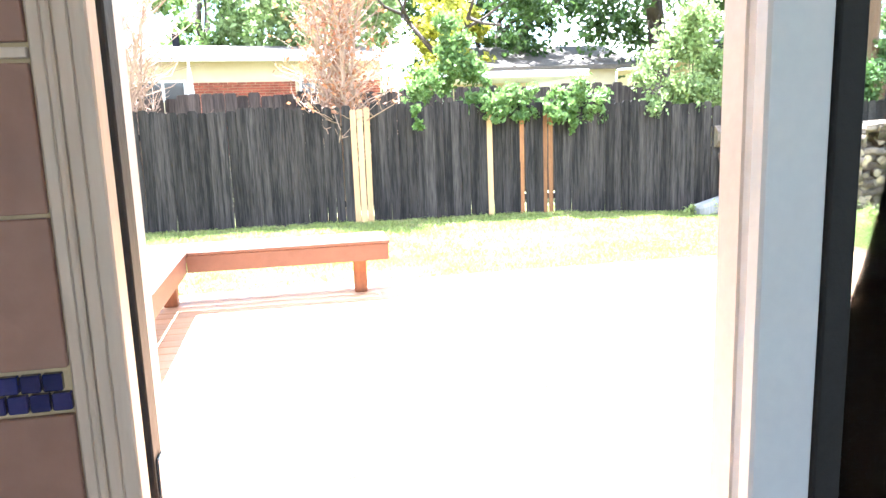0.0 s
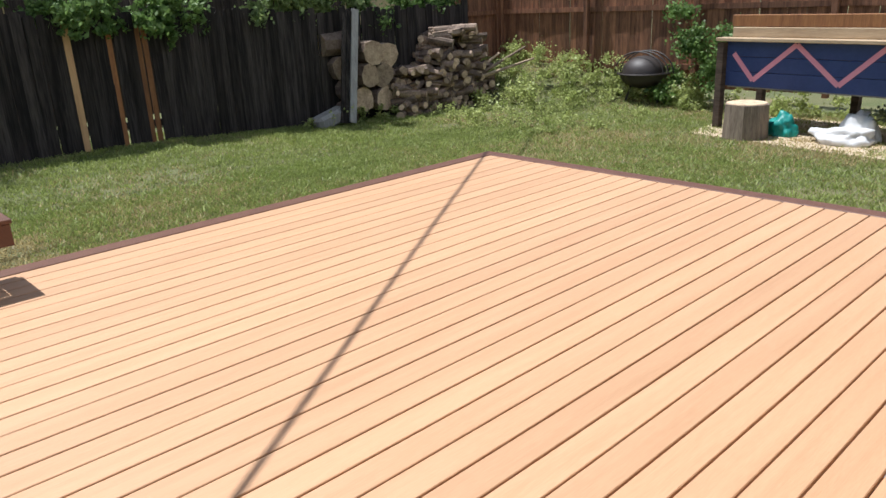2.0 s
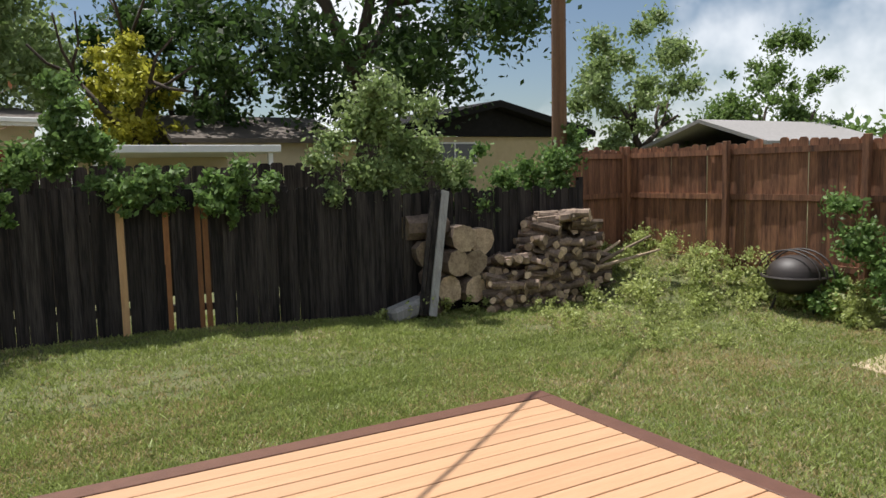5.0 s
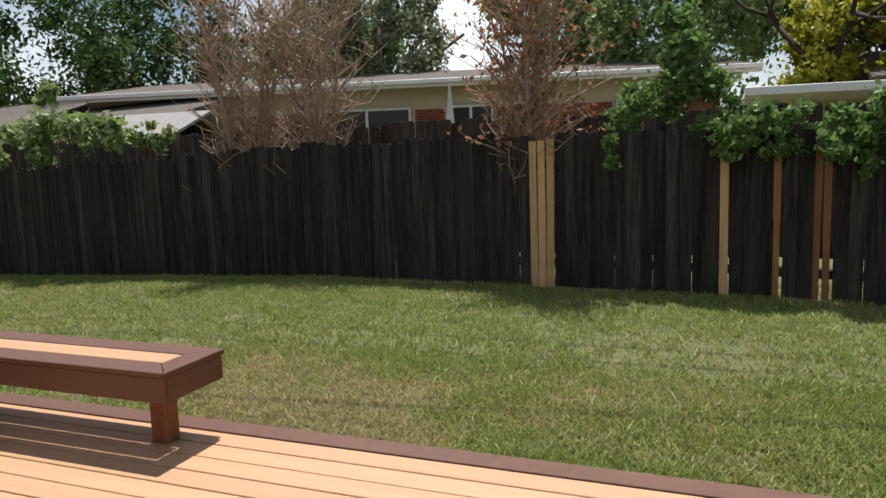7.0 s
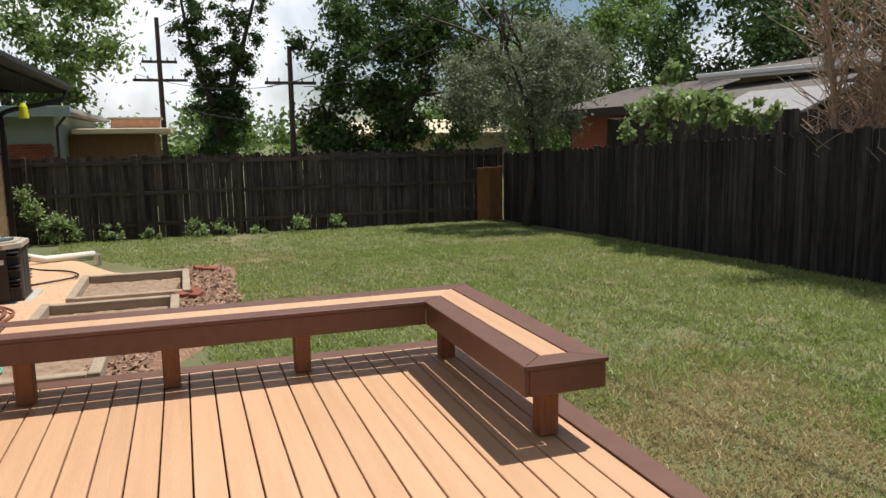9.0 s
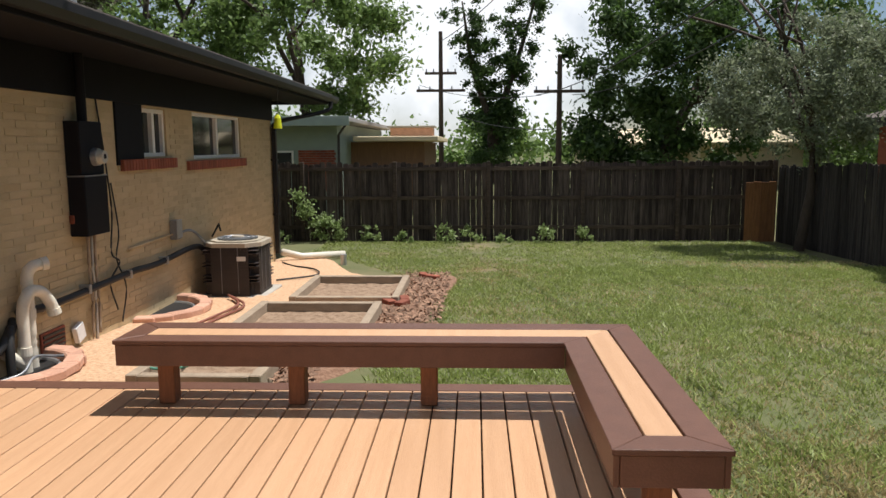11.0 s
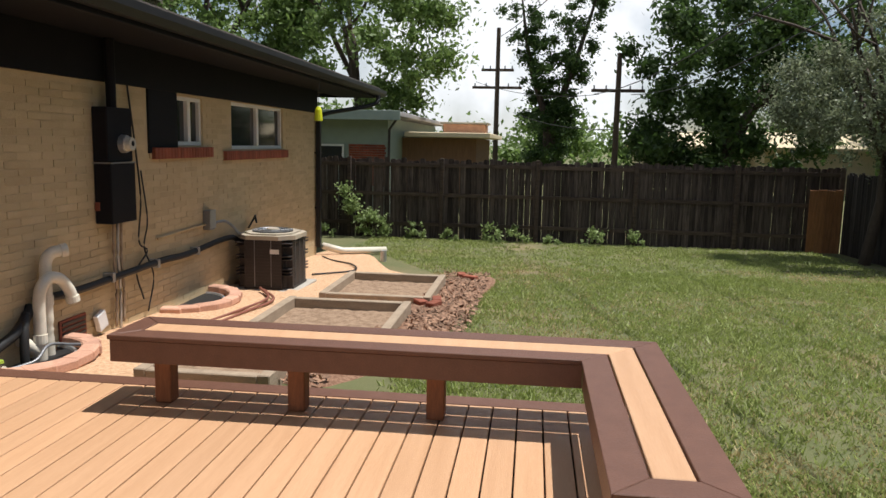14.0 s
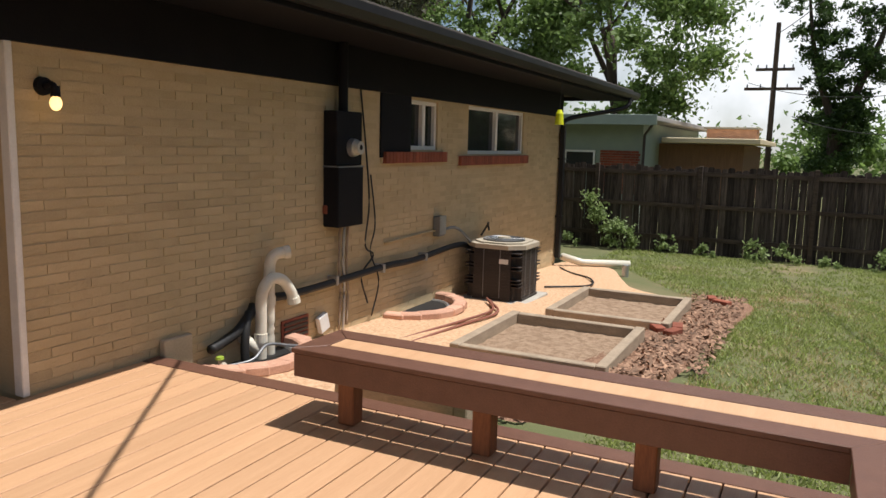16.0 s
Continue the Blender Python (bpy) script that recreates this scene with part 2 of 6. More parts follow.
M_NAVY = mat("navy_paint", (0.030, 0.055, 0.185), (0.045, 0.075, 0.23), 4, 0.6, fine=30, bump=0.2)
M_PINK = mat("pink_paint", (0.88, 0.40, 0.52), (0.80, 0.32, 0.46), 6, 0.6, bump=0.1)
M_LIME = mat("lime_paint", (0.34, 0.46, 0.05), rough=0.6)
M_ORANGE = mat("orange_paint", (0.70, 0.22, 0.05), rough=0.6)
M_PURPLE = mat("purple_paint", (0.26, 0.07, 0.30), rough=0.6)
M_YELLOW = mat("yellow_plastic", (0.75, 0.80, 0.02), rough=0.35)
M_TEAL = mat("teal_bag", (0.015, 0.30, 0.25), (0.02, 0.22, 0.2), 8, 0.4, bump=0.4)
M_BAG = mat("white_bag", (0.74, 0.74, 0.72), (0.60, 0.61, 0.62), 8, 0.4, bump=0.4)
M_HOSE = mat("red_hose", (0.27, 0.10, 0.065), rough=0.5)
M_GHOSE = mat("green_hose", (0.15, 0.42, 0.30), rough=0.5)
M_SIDING = mat("sage_siding", (0.30, 0.36, 0.30), (0.26, 0.32, 0.27), 4, 0.7, bump=0.1)
M_CREAM = mat("cream_siding", (0.66, 0.55, 0.36), (0.58, 0.48, 0.31), 4, 0.75, bump=0.1)
M_SHINGLE = mat("shingle", (0.15, 0.125, 0.105), (0.095, 0.08, 0.07), 9, 0.95, fine=70, bump=0.6, rand=0.1)
M_SHINGLEG = mat("grey_shingle", (0.34, 0.32, 0.31), (0.24, 0.23, 0.22), 9, 0.9, fine=70, bump=0.5)
M_DROOF = mat("dark_roof", (0.016, 0.015, 0.015), (0.026, 0.024, 0.023), 6, 0.95, bump=0.4, spec=0.1)
M_CANVAS = mat("white_canvas", (0.72, 0.70, 0.66), rough=0.85)
M_DIAL = mat("meter_dial", (0.62, 0.60, 0.52), rough=0.25)
M_BULB = bpy.data.materials.new("bulb_glow")
M_BULB.use_nodes = True
M_BULB.node_tree.nodes["Principled BSDF"].inputs["Emission Color"].default_value = (1.0, 0.62, 0.22, 1)
M_BULB.node_tree.nodes["Principled BSDF"].inputs["Emission Strength"].default_value = 1.5


# ---- mesh helpers ----
CUBE_F = [(0, 1, 3, 2), (4, 6, 7, 5), (0, 4, 5, 1), (2, 3, 7, 6), (0, 2, 6, 4), (1, 5, 7, 3)]


def mesh_of(name, verts, faces, material, smooth=False):
    me = bpy.data.meshes.new(name)
    me.from_pydata([tuple(v) for v in verts], [], faces)
    me.materials.append(material)
    if smooth:
        me.polygons.foreach_set("use_smooth", [True] * len(me.polygons))
    me.update()
    return me


def part(name, bm, material, parent=None, label="", smooth=False):
    """Links a bmesh (or a ready mesh) as one mesh object under a thing."""
    if isinstance(bm, bpy.types.Mesh):
        me = bm
    else:
        me = bpy.data.meshes.new(name)
        bmesh.ops.recalc_face_normals(bm, faces=bm.faces)
        bm.to_mesh(me)
        bm.free()
        me.materials.append(material)
        if smooth:
            me.polygons.foreach_set("use_smooth", [True] * len(me.polygons))
    ob = new(name, me)
    if parent:
        ob.parent = parent
    return tagged(ob, label)


def thing(name, place, label, category, group="", kind=""):
    ob = new(name)
    ob.empty_display_size = 0.1
    ob.location = place
    return tagged(ob, label, category, group, kind)


def box(x0, y0, z0, x1, y1, z1, bevel=0.0, bm=None, m=None):
    bm = bm or bmesh.new()
    r = bmesh.ops.create_cube(bm, size=1)["verts"]
    for v in r:
        v.co = Vector(((x0 + x1) / 2 + v.co.x * (x1 - x0), (y0 + y1) / 2 + v.co.y * (y1 - y0), (z0 + z1) / 2 + v.co.z * (z1 - z0)))
        if m:
            v.co = m @ v.co
    if bevel:
        bmesh.ops.bevel(bm, geom=list({e for v in r for e in v.link_edges}), offset=bevel, segments=1, affect="EDGES")
    return bm


def rod(a, b, r0, r1=None, n=10, bm=None):
    bm = bm or bmesh.new()
    a, b = Vector(a), Vector(b)
    r1 = r0 if r1 is None else r1
    m = Matrix.Translation((a + b) / 2) @ (b - a).to_track_quat("Z", "Y").to_matrix().to_4x4()
    bmesh.ops.create_cone(bm, cap_ends=True, segments=n, radius1=r0, radius2=r1, depth=(b - a).length, matrix=m)
    return bm


def tube(points, r, n=8, taper=None, bm=None):
    """A bent pipe through points, joined ring by ring."""
    bm = bm or bmesh.new()
    pts = [Vector(p) for p in points]
    rings = []
    for i, p in enumerate(pts):
        d = (pts[min(i + 1, len(pts) - 1)] - pts[max(i - 1, 0)]).normalized()
        q = d.to_track_quat("Z", "Y")
        rr = r if taper is None else r + (taper - r) * i / (len(pts) - 1)
        rings.append([bm.verts.new(p + q @ Vector((math.cos(a) * rr, math.sin(a) * rr, 0))) for a in [2 * math.pi * k / n for k in range(n)]])
    for a, b in zip(rings, rings[1:]):
        for k in range(n):
            bm.faces.new((a[k], a[(k + 1) % n], b[(k + 1) % n], b[k]))
    bm.faces.new(rings[0][::-1])
    bm.faces.new(rings[-1])
    return bm


def curve_pts(points, steps=6):
    """Catmull-Rom through points."""
    p = [Vector(q) for q in points]
    p = [2 * p[0] - p[1]] + p + [2 * p[-1] - p[-2]]
    out = []
    for i in range(1, len(p) - 2):
        for s in range(steps):
            t = s / steps
            a, b, c, d = p[i - 1:i + 3]
            out.append(0.5 * ((2 * b) + (c - a) * t + (2 * a - 5 * b + 4 * c - d) * t * t + (3 * b - 3 * c + d - a) * t ** 3))
    return out + [p[-2]]


def smooth01(t):
    t = min(max(t, 0.0), 1.0)
    return t * t * (3 - 2 * t)


def ground_z(x, y):
    z = -0.26 - 0.040 * max(0.0, -x - 1.5) * smooth01(1 - max(0, -x - 16) / 10)
    z -= min(0.17, 0.055 * max(0.0, x - 4.5))
    z += 0.60 * smooth01((x - 10) / 2.2) * smooth01((y - 5) / 4)
    z += 0.10 * smooth01((y - 9.0) / 1.5) * smooth01((x - 5.5) / 2)
    return z


# ---- ground ----
def build_ground():
    xs = [-400, -150, -70, -40] + [-28 + 0.5 * i for i in range(101)] + [35, 70, 150, 400]
    ys = [-400, -150, -60, -30] + [-14 + 0.5 * i for i in range(73)] + [35, 70, 150, 400]
    verts = [(x, y, ground_z(x, y)) for y in ys for x in xs]
    w = len(xs)
    cut = lambda x, y: 0.6 < x < 4.6 and -4.2 < y < 3.4
    faces = []
    for j in range(len(ys) - 1):
        for i in range(w - 1):
            if not (cut(xs[i], ys[j]) and cut(xs[i + 1], ys[j + 1])):
                faces.append((j * w + i, j * w + i + 1, (j + 1) * w + i + 1, (j + 1) * w + i))
    ob = new("ground", mesh_of("ground", verts, faces, M_SOILG, True))
    tagged(ob, "mown green lawn with dry yellow patches", "lawn", kind="structure")


def blob_sheet(name, cx, cy, pts, material, lift, label, category):
    """A flat bed of loose material with a wavy edge that follows the ground."""
    pts = curve_pts([(x, y, 0) for x, y in pts] + [(pts[0][0], pts[0][1], 0)], 5)[:-1]
    rings, verts, faces = 10, [], []
    c = Vector((cx, cy, 0))
    for k in range(rings + 1):
        f = k / rings
        for p in pts:
            q = c + (p - c) * f
            edge = lift if k < rings else -0.03
            verts.append((q.x, q.y, ground_z(q.x, q.y) + edge + (0.012 * noise.noise(Vector((q.x * 5, q.y * 5, 0))) if 0 < k < rings else 0)))
    n = len(pts)
    for k in range(rings):
        for i in range(n):
            faces.append((k * n + i, k * n + (i + 1) % n, (k + 1) * n + (i + 1) % n, (k + 1) * n + i))
    ob = new(name, mesh_of(name, verts, faces, material, True))
    tagged(ob, label, category, kind="structure")


build_ground()
blob_sheet("gravel_bed", -4.5, 0.3, [(-0.95, -0.7), (-0.95, 1.2), (-2.6, 1.3), (-3.0, 2.0), (-4.6, 2.1), (-7.3, 2.1), (-8.5, 1.0), (-10.6, 0.2), (-11.4, -0.6), (-10.0, -1.0), (-5, -1.0)],
           M_GRAVEL, 0.025, "pinkish tan pea gravel beside the house", "gravel")
blob_sheet("mulch_bed", -5.2, 2.3, [(-1.6, 1.25), (-1.5, 1.75), (-3.0, 2.35), (-5.0, 2.5), (-7.6, 2.75), (-7.9, 2.2), (-7.0, 1.9), (-5, 1.8), (-3.2, 1.6)],
           M_MULCH, 0.05, "reddish brown bark mulch strip beside the garden beds", "mulch")


# ---- house ----
WY = -0.74            # outer face of the brick wall
DWY = -1.30           # outer face of the recessed wall with the patio door
WIN = [(-5.12, -4.44, 1.45, 2.0), (-8.02, -5.98, 1.40, 2.02)]


def frame_wall(name, x0, x1, y0, y1, z0, z1, holes, material, label):
    bm = bmesh.new()
    cuts = sorted(holes)
    x = x0
    for a, b, c, d in cuts:
        box(x, y0, z0, a, y1, z1, bm=bm)
        if c > z0:
            box(a, y0, z0, b, y1, c, bm=bm)
        box(a, y0, d, b, y1, z1, bm=bm)
        x = b
    box(x, y0, z0, x1, y1, z1, bm=bm)
    ob = part(name, bm, material)
    return tagged(ob, label, "wall", kind="structure")


wall_garden = frame_wall("wall_garden", -9.85, 0.13, WY - 0.25, WY - 0.0045, -0.75, 2.42, WIN, M_MORTAR, "tan brick house wall facing the garden")
wall_door = frame_wall("wall_door", 0.13, 6.5, DWY - 0.16, DWY - 0.002, -0.5, 2.42, [(0.39, 1.85, -0.02, 2.08)], M_MORTAR, "house wall around the sliding door")
rt = part("wall_return", box(-0.12, DWY - 0.16, -0.6, 0.128, WY - 0.252, 2.42), M_BRICKJ)
tagged(rt, "tan brick return wall of the house", "wall", kind="structure")
end = part("wall_end", box(-9.85, -9.0, -0.8, -9.62, WY - 0.25, 2.42), M_BRICKJ)
tagged(end, "tan brick end wall of the house", "wall", kind="structure")

# black frieze board and soffit
fr = part("frieze", box(-9.88, WY - 0.013, 2.03, 6.5, WY + 0.02, 2.42, 0.004), M_BLACK)
tagged(fr, "black painted frieze board under the eave", "trim", kind="structure")
pn = part("trim_panel", box(-4.43, WY - 0.013, 1.37, -3.80, WY + 0.018, 2.028, 0.004), M_BLACK)
tagged(pn, "black painted panel beside the small window", "trim", kind="structure")
sf = part("ceiling_soffit", box(-11.7, WY - 0.02, 2.42, 6.5, 0.03, 2.46), M_BLACK)
tagged(sf, "black painted soffit boards", "soffit", kind="structure")


def build_roof():
    t = thing("roof", (-3, -5, 2.46), "low dark shingle roof of the brick house", "roof", kind="structure")
    bm = bmesh.new()
    pr = [(0.05, 2.50), (0.05, 2.62), (-5.2, 3.55), (-10.4, 2.62), (-10.4, 2.50)]
    a = [bm.verts.new((-11.75, y, z)) for y, z in pr]
    b = [bm.verts.new((6.5, y, z)) for y, z in pr]
    bm.faces.new(a), bm.faces.new(b[::-1])
    for i in range(5):
        bm.faces.new((a[i], a[(i + 1) % 5], b[(i + 1) % 5], b[i]))
    ob = part("covering", bm, M_SHINGLE, t)
    ob.matrix_parent_inverse = Matrix.Translation((3, 5, -2.46))
    fb = part("fascia", box(-11.75, 0.03, 2.40, 6.5, 0.06, 2.60, 0.004), M_BLACK, t)
    fb.matrix_parent_inverse = Matrix.Translation((3, 5, -2.46))
    fe = part("fascia", box(-11.78, -5.2, 2.42, -11.74, 0.06, 2.60), M_BLACK, t)
    fe.matrix_parent_inverse = Matrix.Translation((3, 5, -2.46))


build_roof()


def build_gutter():
    t = thing("gutter", (0, 0, 0), "black metal gutter with a downspout at the house corner", "gutter")
    bm = bmesh.new()
    pr = [(0.065, 2.55), (0.065, 2.44), (0.14, 2.44), (0.175, 2.50), (0.18, 2.56), (0.165, 2.56), (0.15, 2.50), (0.08, 2.455), (0.08, 2.55)]
    a = [bm.verts.new((-11.8, y, z)) for y, z in pr]
    b = [bm.verts.new((6.5, y, z)) for y, z in pr]
    n = len(pr)
    for i in range(n):
        bm.faces.new((a[i], a[(i + 1) % n], b[(i + 1) % n], b[i]))
    bm.faces.new(a), bm.faces.new(b[::-1])
    part("trough", bm, M_GUTTER, t)
    part("elbow", tube(curve_pts([(-11.2, 0.12, 2.45), (-11.15, 0.10, 2.30), (-10.9, -0.1, 2.20), (-10.1, -0.55, 2.05), (-9.80, WY + 0.06, 1.95), (-9.80, WY + 0.06, 1.85)]), 0.04), M_GUTTER, t, smooth=True)
    part("downspout", box(-9.85, WY + 0.02, -0.42, -9.75, WY + 0.10, 1.88, 0.008), M_GUTTER, t)
    for z in (0.3, 1.3):
        part("strap", box(-9.86, WY + 0.0, z, -9.74, WY + 0.108, z + 0.03), M_GUTTER, t)


build_gutter()


def build_window(name, x0, x1, z0, z1, split, label):
    t = thing(name, ((x0 + x1) / 2, WY - 0.08, z0), label, "window", kind="structure")
    o = Matrix.Translation(-t.location)

    def add(nm, bm, m, lb=""):
        ob = part(nm, bm, m, t, lb)
        ob.matrix_parent_inverse = o
        return ob
    fw, y0, y1 = 0.045, WY - 0.12, WY - 0.03
    bm = box(x0, y0, z0, x1, y1, z0 + fw, 0.004)
    box(x0, y0, z1 - fw, x1, y1, z1, 0.004, bm)
    box(x0, y0, z0 + fw, x0 + fw, y1, z1 - fw, 0.004, bm)
    box(x1 - fw, y0, z0 + fw, x1, y1, z1 - fw, 0.004, bm)
    add("window_frame", bm, M_WHITE)
    add("mullion", box(split - 0.035, y0, z0 + fw, split + 0.035, y1 + 0.006, z1 - fw, 0.004), M_WHITE)
    for a, b in ((x0 + fw, split - 0.035), (split + 0.035, x1 - fw)):
        add("pane", box(a, y0 + 0.04, z0 + fw, b, y0 + 0.046, z1 - fw), M_DGLASS, "dark reflective glass pane")
    add("backing", box(x0, y0 - 0.05, z0, x1, y0 - 0.03, z1), M_BLACK)
    sill = add("window_sill", box(x0 - 0.1, WY - 0.012, z0 - 0.135, x1 + 0.3, WY + 0.012, z0 - 0.025), M_MORTAR) if x1 - x0 > 1 else \
        add("window_sill", box(x0 - 0.16, WY - 0.012, z0 - 0.135, x1 + 0.62, WY + 0.012, z0 - 0.025), M_MORTAR)
    sx0, sx1 = (x0 - 0.1, x1 + 0.3) if x1 - x0 > 1 else (x0 - 0.16, x1 + 0.62)
    x = sx0
    while x < sx1 - 0.03:
        br = part("brick", box(x, WY - 0.01, z0 - 0.14, x + 0.062, WY + 0.055, z0 - 0.02, 0.004), M_RBRICK, sill)
        x += 0.072


build_window("window_1", *WIN[0], -4.80, "small white sliding window with a red brick sill")
build_window("window_2", *WIN[1], -6.98, "wide white sliding window with a red brick sill")


def build_sliding_door():
    t = thing("door_1", (1.7, DWY, 0), "open white framed sliding glass patio door", "sliding door", kind="structure")
    o = Matrix.Translation(-t.location)

    def add(nm, bm, m, lb=""):
        ob = part(nm, bm, m, t, lb)
        ob.matrix_parent_inverse = o
        return ob
    Y = DWY
    add("jamb", box(0.392, Y - 0.055, 0.0, 0.425, Y + 0.012, 2.04, 0.003), M_WHITE)
    add("jamb", box(1.810, Y - 0.155, 0.0, 1.848, Y + 0.012, 2.04, 0.003), M_WHITE)
    add("head", box(0.392, Y - 0.155, 2.042, 1.848, Y + 0.012, 2.078, 0.003), M_WHITE)
    add("threshold", box(0.392, Y - 0.155, -0.018, 1.848, Y + 0.012, 0.008, 0.003), M_STEEL)
    add("jamb_lining", box(0.392, Y - 0.158, 0.0, 0.4115, Y - 0.056, 2.04, 0.002), M_TRIMIN)
    add("weather_strip", box(0.4125, Y - 0.098, 0.012, 0.431, Y - 0.058, 2.04, 0.002), M_RUBBER, "black rubber weather strip")
    add("latch_plate", box(0.4315, Y - 0.090, 0.92, 0.434, Y - 0.066, 1.04, 0.001), M_STEEL)
    add("latch_plate", box(0.4315, Y - 0.090, 0.72, 0.434, Y - 0.066, 0.80, 0.001), M_STEEL)
    add("outer_jamb", box(1.125, Y - 0.040, 0.012, 1.165, Y + 0.012, 2.04, 0.003), M_WHITE)
    add("stile", box(1.120, Y - 0.090, 0.012, 1.205, Y - 0.062, 2.03, 0.004), M_VINYL)
    add("stile", box(1.760, Y - 0.090, 0.012, 1.808, Y - 0.062, 2.03, 0.004), M_VINYL)
    add("rail", box(1.260, Y - 0.090, 0.012, 1.758, Y - 0.062, 0.10, 0.004), M_VINYL)
    add("rail", box(1.260, Y - 0.090, 1.95, 1.758, Y - 0.062, 2.03, 0.004), M_VINYL)
    add("gasket", box(1.207, Y - 0.094, 0.10, 1.244, Y - 0.058, 1.95, 0.002), M_RUBBER)
    g = add("pane", box(1.245, Y - 0.078, 0.10, 1.758, Y - 0.073, 1.95), M_GLASS)
    g.visible_shadow = False
    cs = tagged(part("trim_corner", box(0.13, WY - 0.06, 0.002, 0.175, WY + 0.02, 2.03, 0.006), M_WHITE), "white corner board at the end of the brick wall", "trim", kind="structure")


build_sliding_door()


def build_inside():
    y1 = DWY - 0.16
    for nm, b, m, lb, c in [
            ("floor", (-0.6, -5.6, -0.14, 6.0, y1, -0.02), M_FLOORIN, "brown indoor floor", "floor"),
            ("ceiling", (-0.6, -5.6, 2.42, 6.0, y1, 2.5), M_PLASTER, "plain white ceiling", "ceiling"),
                        ("wall_side_a", (-0.75, -5.75, -0.02, -0.6, y1, 2.42), M_PLASTER, "plain plaster wall", "wall"),
            ("wall_side_b", (6.0, -5.75, -0.02, 6.15, y1, 2.42), M_PLASTER, "plain plaster wall", "wall")]:
        tagged(part(nm, box(*b), m), lb, c, kind="structure")
    frame_wall("wall_back", -0.6, 6.0, -5.75, -5.6, -0.02, 2.42, [(0.2, 3.0, 0.8, 2.1)], M_PLASTER, "plain plaster wall with a window opening")
    tr = thing("trim_casing", (0.95, y1, 0), "moulded wooden casing around the patio door", "trim", kind="structure")
    o = Matrix.Translation(-tr.location)
    for a, b, d in ((0.384, 0.396, 0.008), (0.3965, 0.404, 0.013), (0.4045, 0.418, 0.010), (0.4185, 0.434, 0.015)):
        ob = part("moulding", box(a, y1 - d, -0.02, b, y1 + 0.02, 2.12, 0.002), M_TRIMIN, tr)
        ob.matrix_parent_inverse = o
    tw = thing("tiled_wall", (0.6, y1, 0), "beige stone wall tiles with a dark blue mosaic band", "tiles", kind="structure")
    o = Matrix.Translation(-tw.location)

    def tile(x0, z0, x1, z1, m, nm):
        ob = part(nm, box(x0, y1 - 0.008, z0, x1, y1 - 0.0005, z1, 0.001), m, tw)
        ob.matrix_parent_inverse = o
    g = 0.002
    for r0, r1 in ((0.60, 0.86), (0.86, 1.130), (1.171, 1.31), (1.31, 1.441), (1.454, 1.70), (1.70, 1.96)):
        for k in range(4):
            x1 = 0.382 - k * 0.24
            tile(x1 - 0.24 + g, r0 + g, x1, r1 - g, M_TILE, "tile")
    tile(-0.6, 1.443, 0.382, 1.452, M_TRIMIN, "ledge")
    for r in range(2):
        for k in range(16):
            x1 = 0.382 - k * 0.0185 - (0.006 if r else 0)
            tile(x1 - 0.0165, 1.133 + r * 0.0185, x1, 1.1495 + r * 0.0185, M_MOSAIC, "mosaic_tile")


build_inside()


# ---- deck ----
DX0, DX1, DY0, DY1 = -0.84, 5.75, WY, 4.05


def build_deck():
    t = thing("deck", (2, 2, 0), "tan composite deck boards with a dark brown border", "deck", kind="structure")
    o = Matrix.Translation(-t.location)

    def add(nm, bm, m, lb=""):
        ob = part(nm, bm, m, t, lb)
        ob.matrix_parent_inverse = o
        return ob
    bw = 0.14
    n = 32
    y0, y1 = DY0 + 0.012, DY1 - bw - 0.006
    pitch = (y1 - y0) / n
    base = None
    for i in range(n):
        y = y0 + i * pitch
        if base is None:
            base = add("board", box(0, 0, -0.026, DX1 - DX0 - 2 * bw - 0.012, pitch - 0.009, 0, 0.003), M_DECK)
            ob = base
        else:
            ob = new("board", base.data)
            ob.parent = t
            ob.matrix_parent_inverse = o
        ob.location = (DX0 + bw + 0.006, y, 0.0006 * ((i * 7) % 3 - 1))
    ext = None
    for i in range(4):
        y = DY0 + 0.004 - (i + 1) * 0.1435
        if ext is None:
            ext = add("board", box(0, 0, -0.026, DX1 - 0.205, 0.137, 0, 0.003), M_DECK)
            ob = ext
        else:
            ob = new("board", ext.data)
            ob.parent = t
            ob.matrix_parent_inverse = o
        ob.location = (0.205, y, 0)
    add("border_board", box(DX0, DY1 - bw, -0.026, DX1, DY1, 0.002, 0.003), M_DARK, "dark brown border board")
    add("border_board", box(DX0, DY0 + 0.004, -0.026, DX0 + bw, DY1 - bw - 0.005, 0.002, 0.003), M_DARK, "dark brown border board")
    add("border_board", box(DX1 - bw, DY0 + 0.004, -0.026, DX1, DY1 - bw - 0.005, 0.002, 0.003), M_DARK, "dark brown border board")
    add("skirt", box(DX0 + 0.02, DY1 - 0.045, -0.50, DX1 - 0.02, DY1 - 0.02, -0.028), M_DARK)
    add("skirt", box(DX0 + 0.02, DY0 + 0.02, -0.50, DX0 + 0.045, DY1 - 0.05, -0.028), M_DARK)
    add("skirt", box(DX1 - 0.045, DY0 + 0.02, -0.50, DX1 - 0.02, DY1 - 0.05, -0.028), M_DARK)
    for k in range(13):
        x = DX0 + 0.2 + k * 0.47
        add("joist", box(x, DY0 + 0.03, -0.16, x + 0.04, DY1 - 0.06, -0.030), M_UNDER)


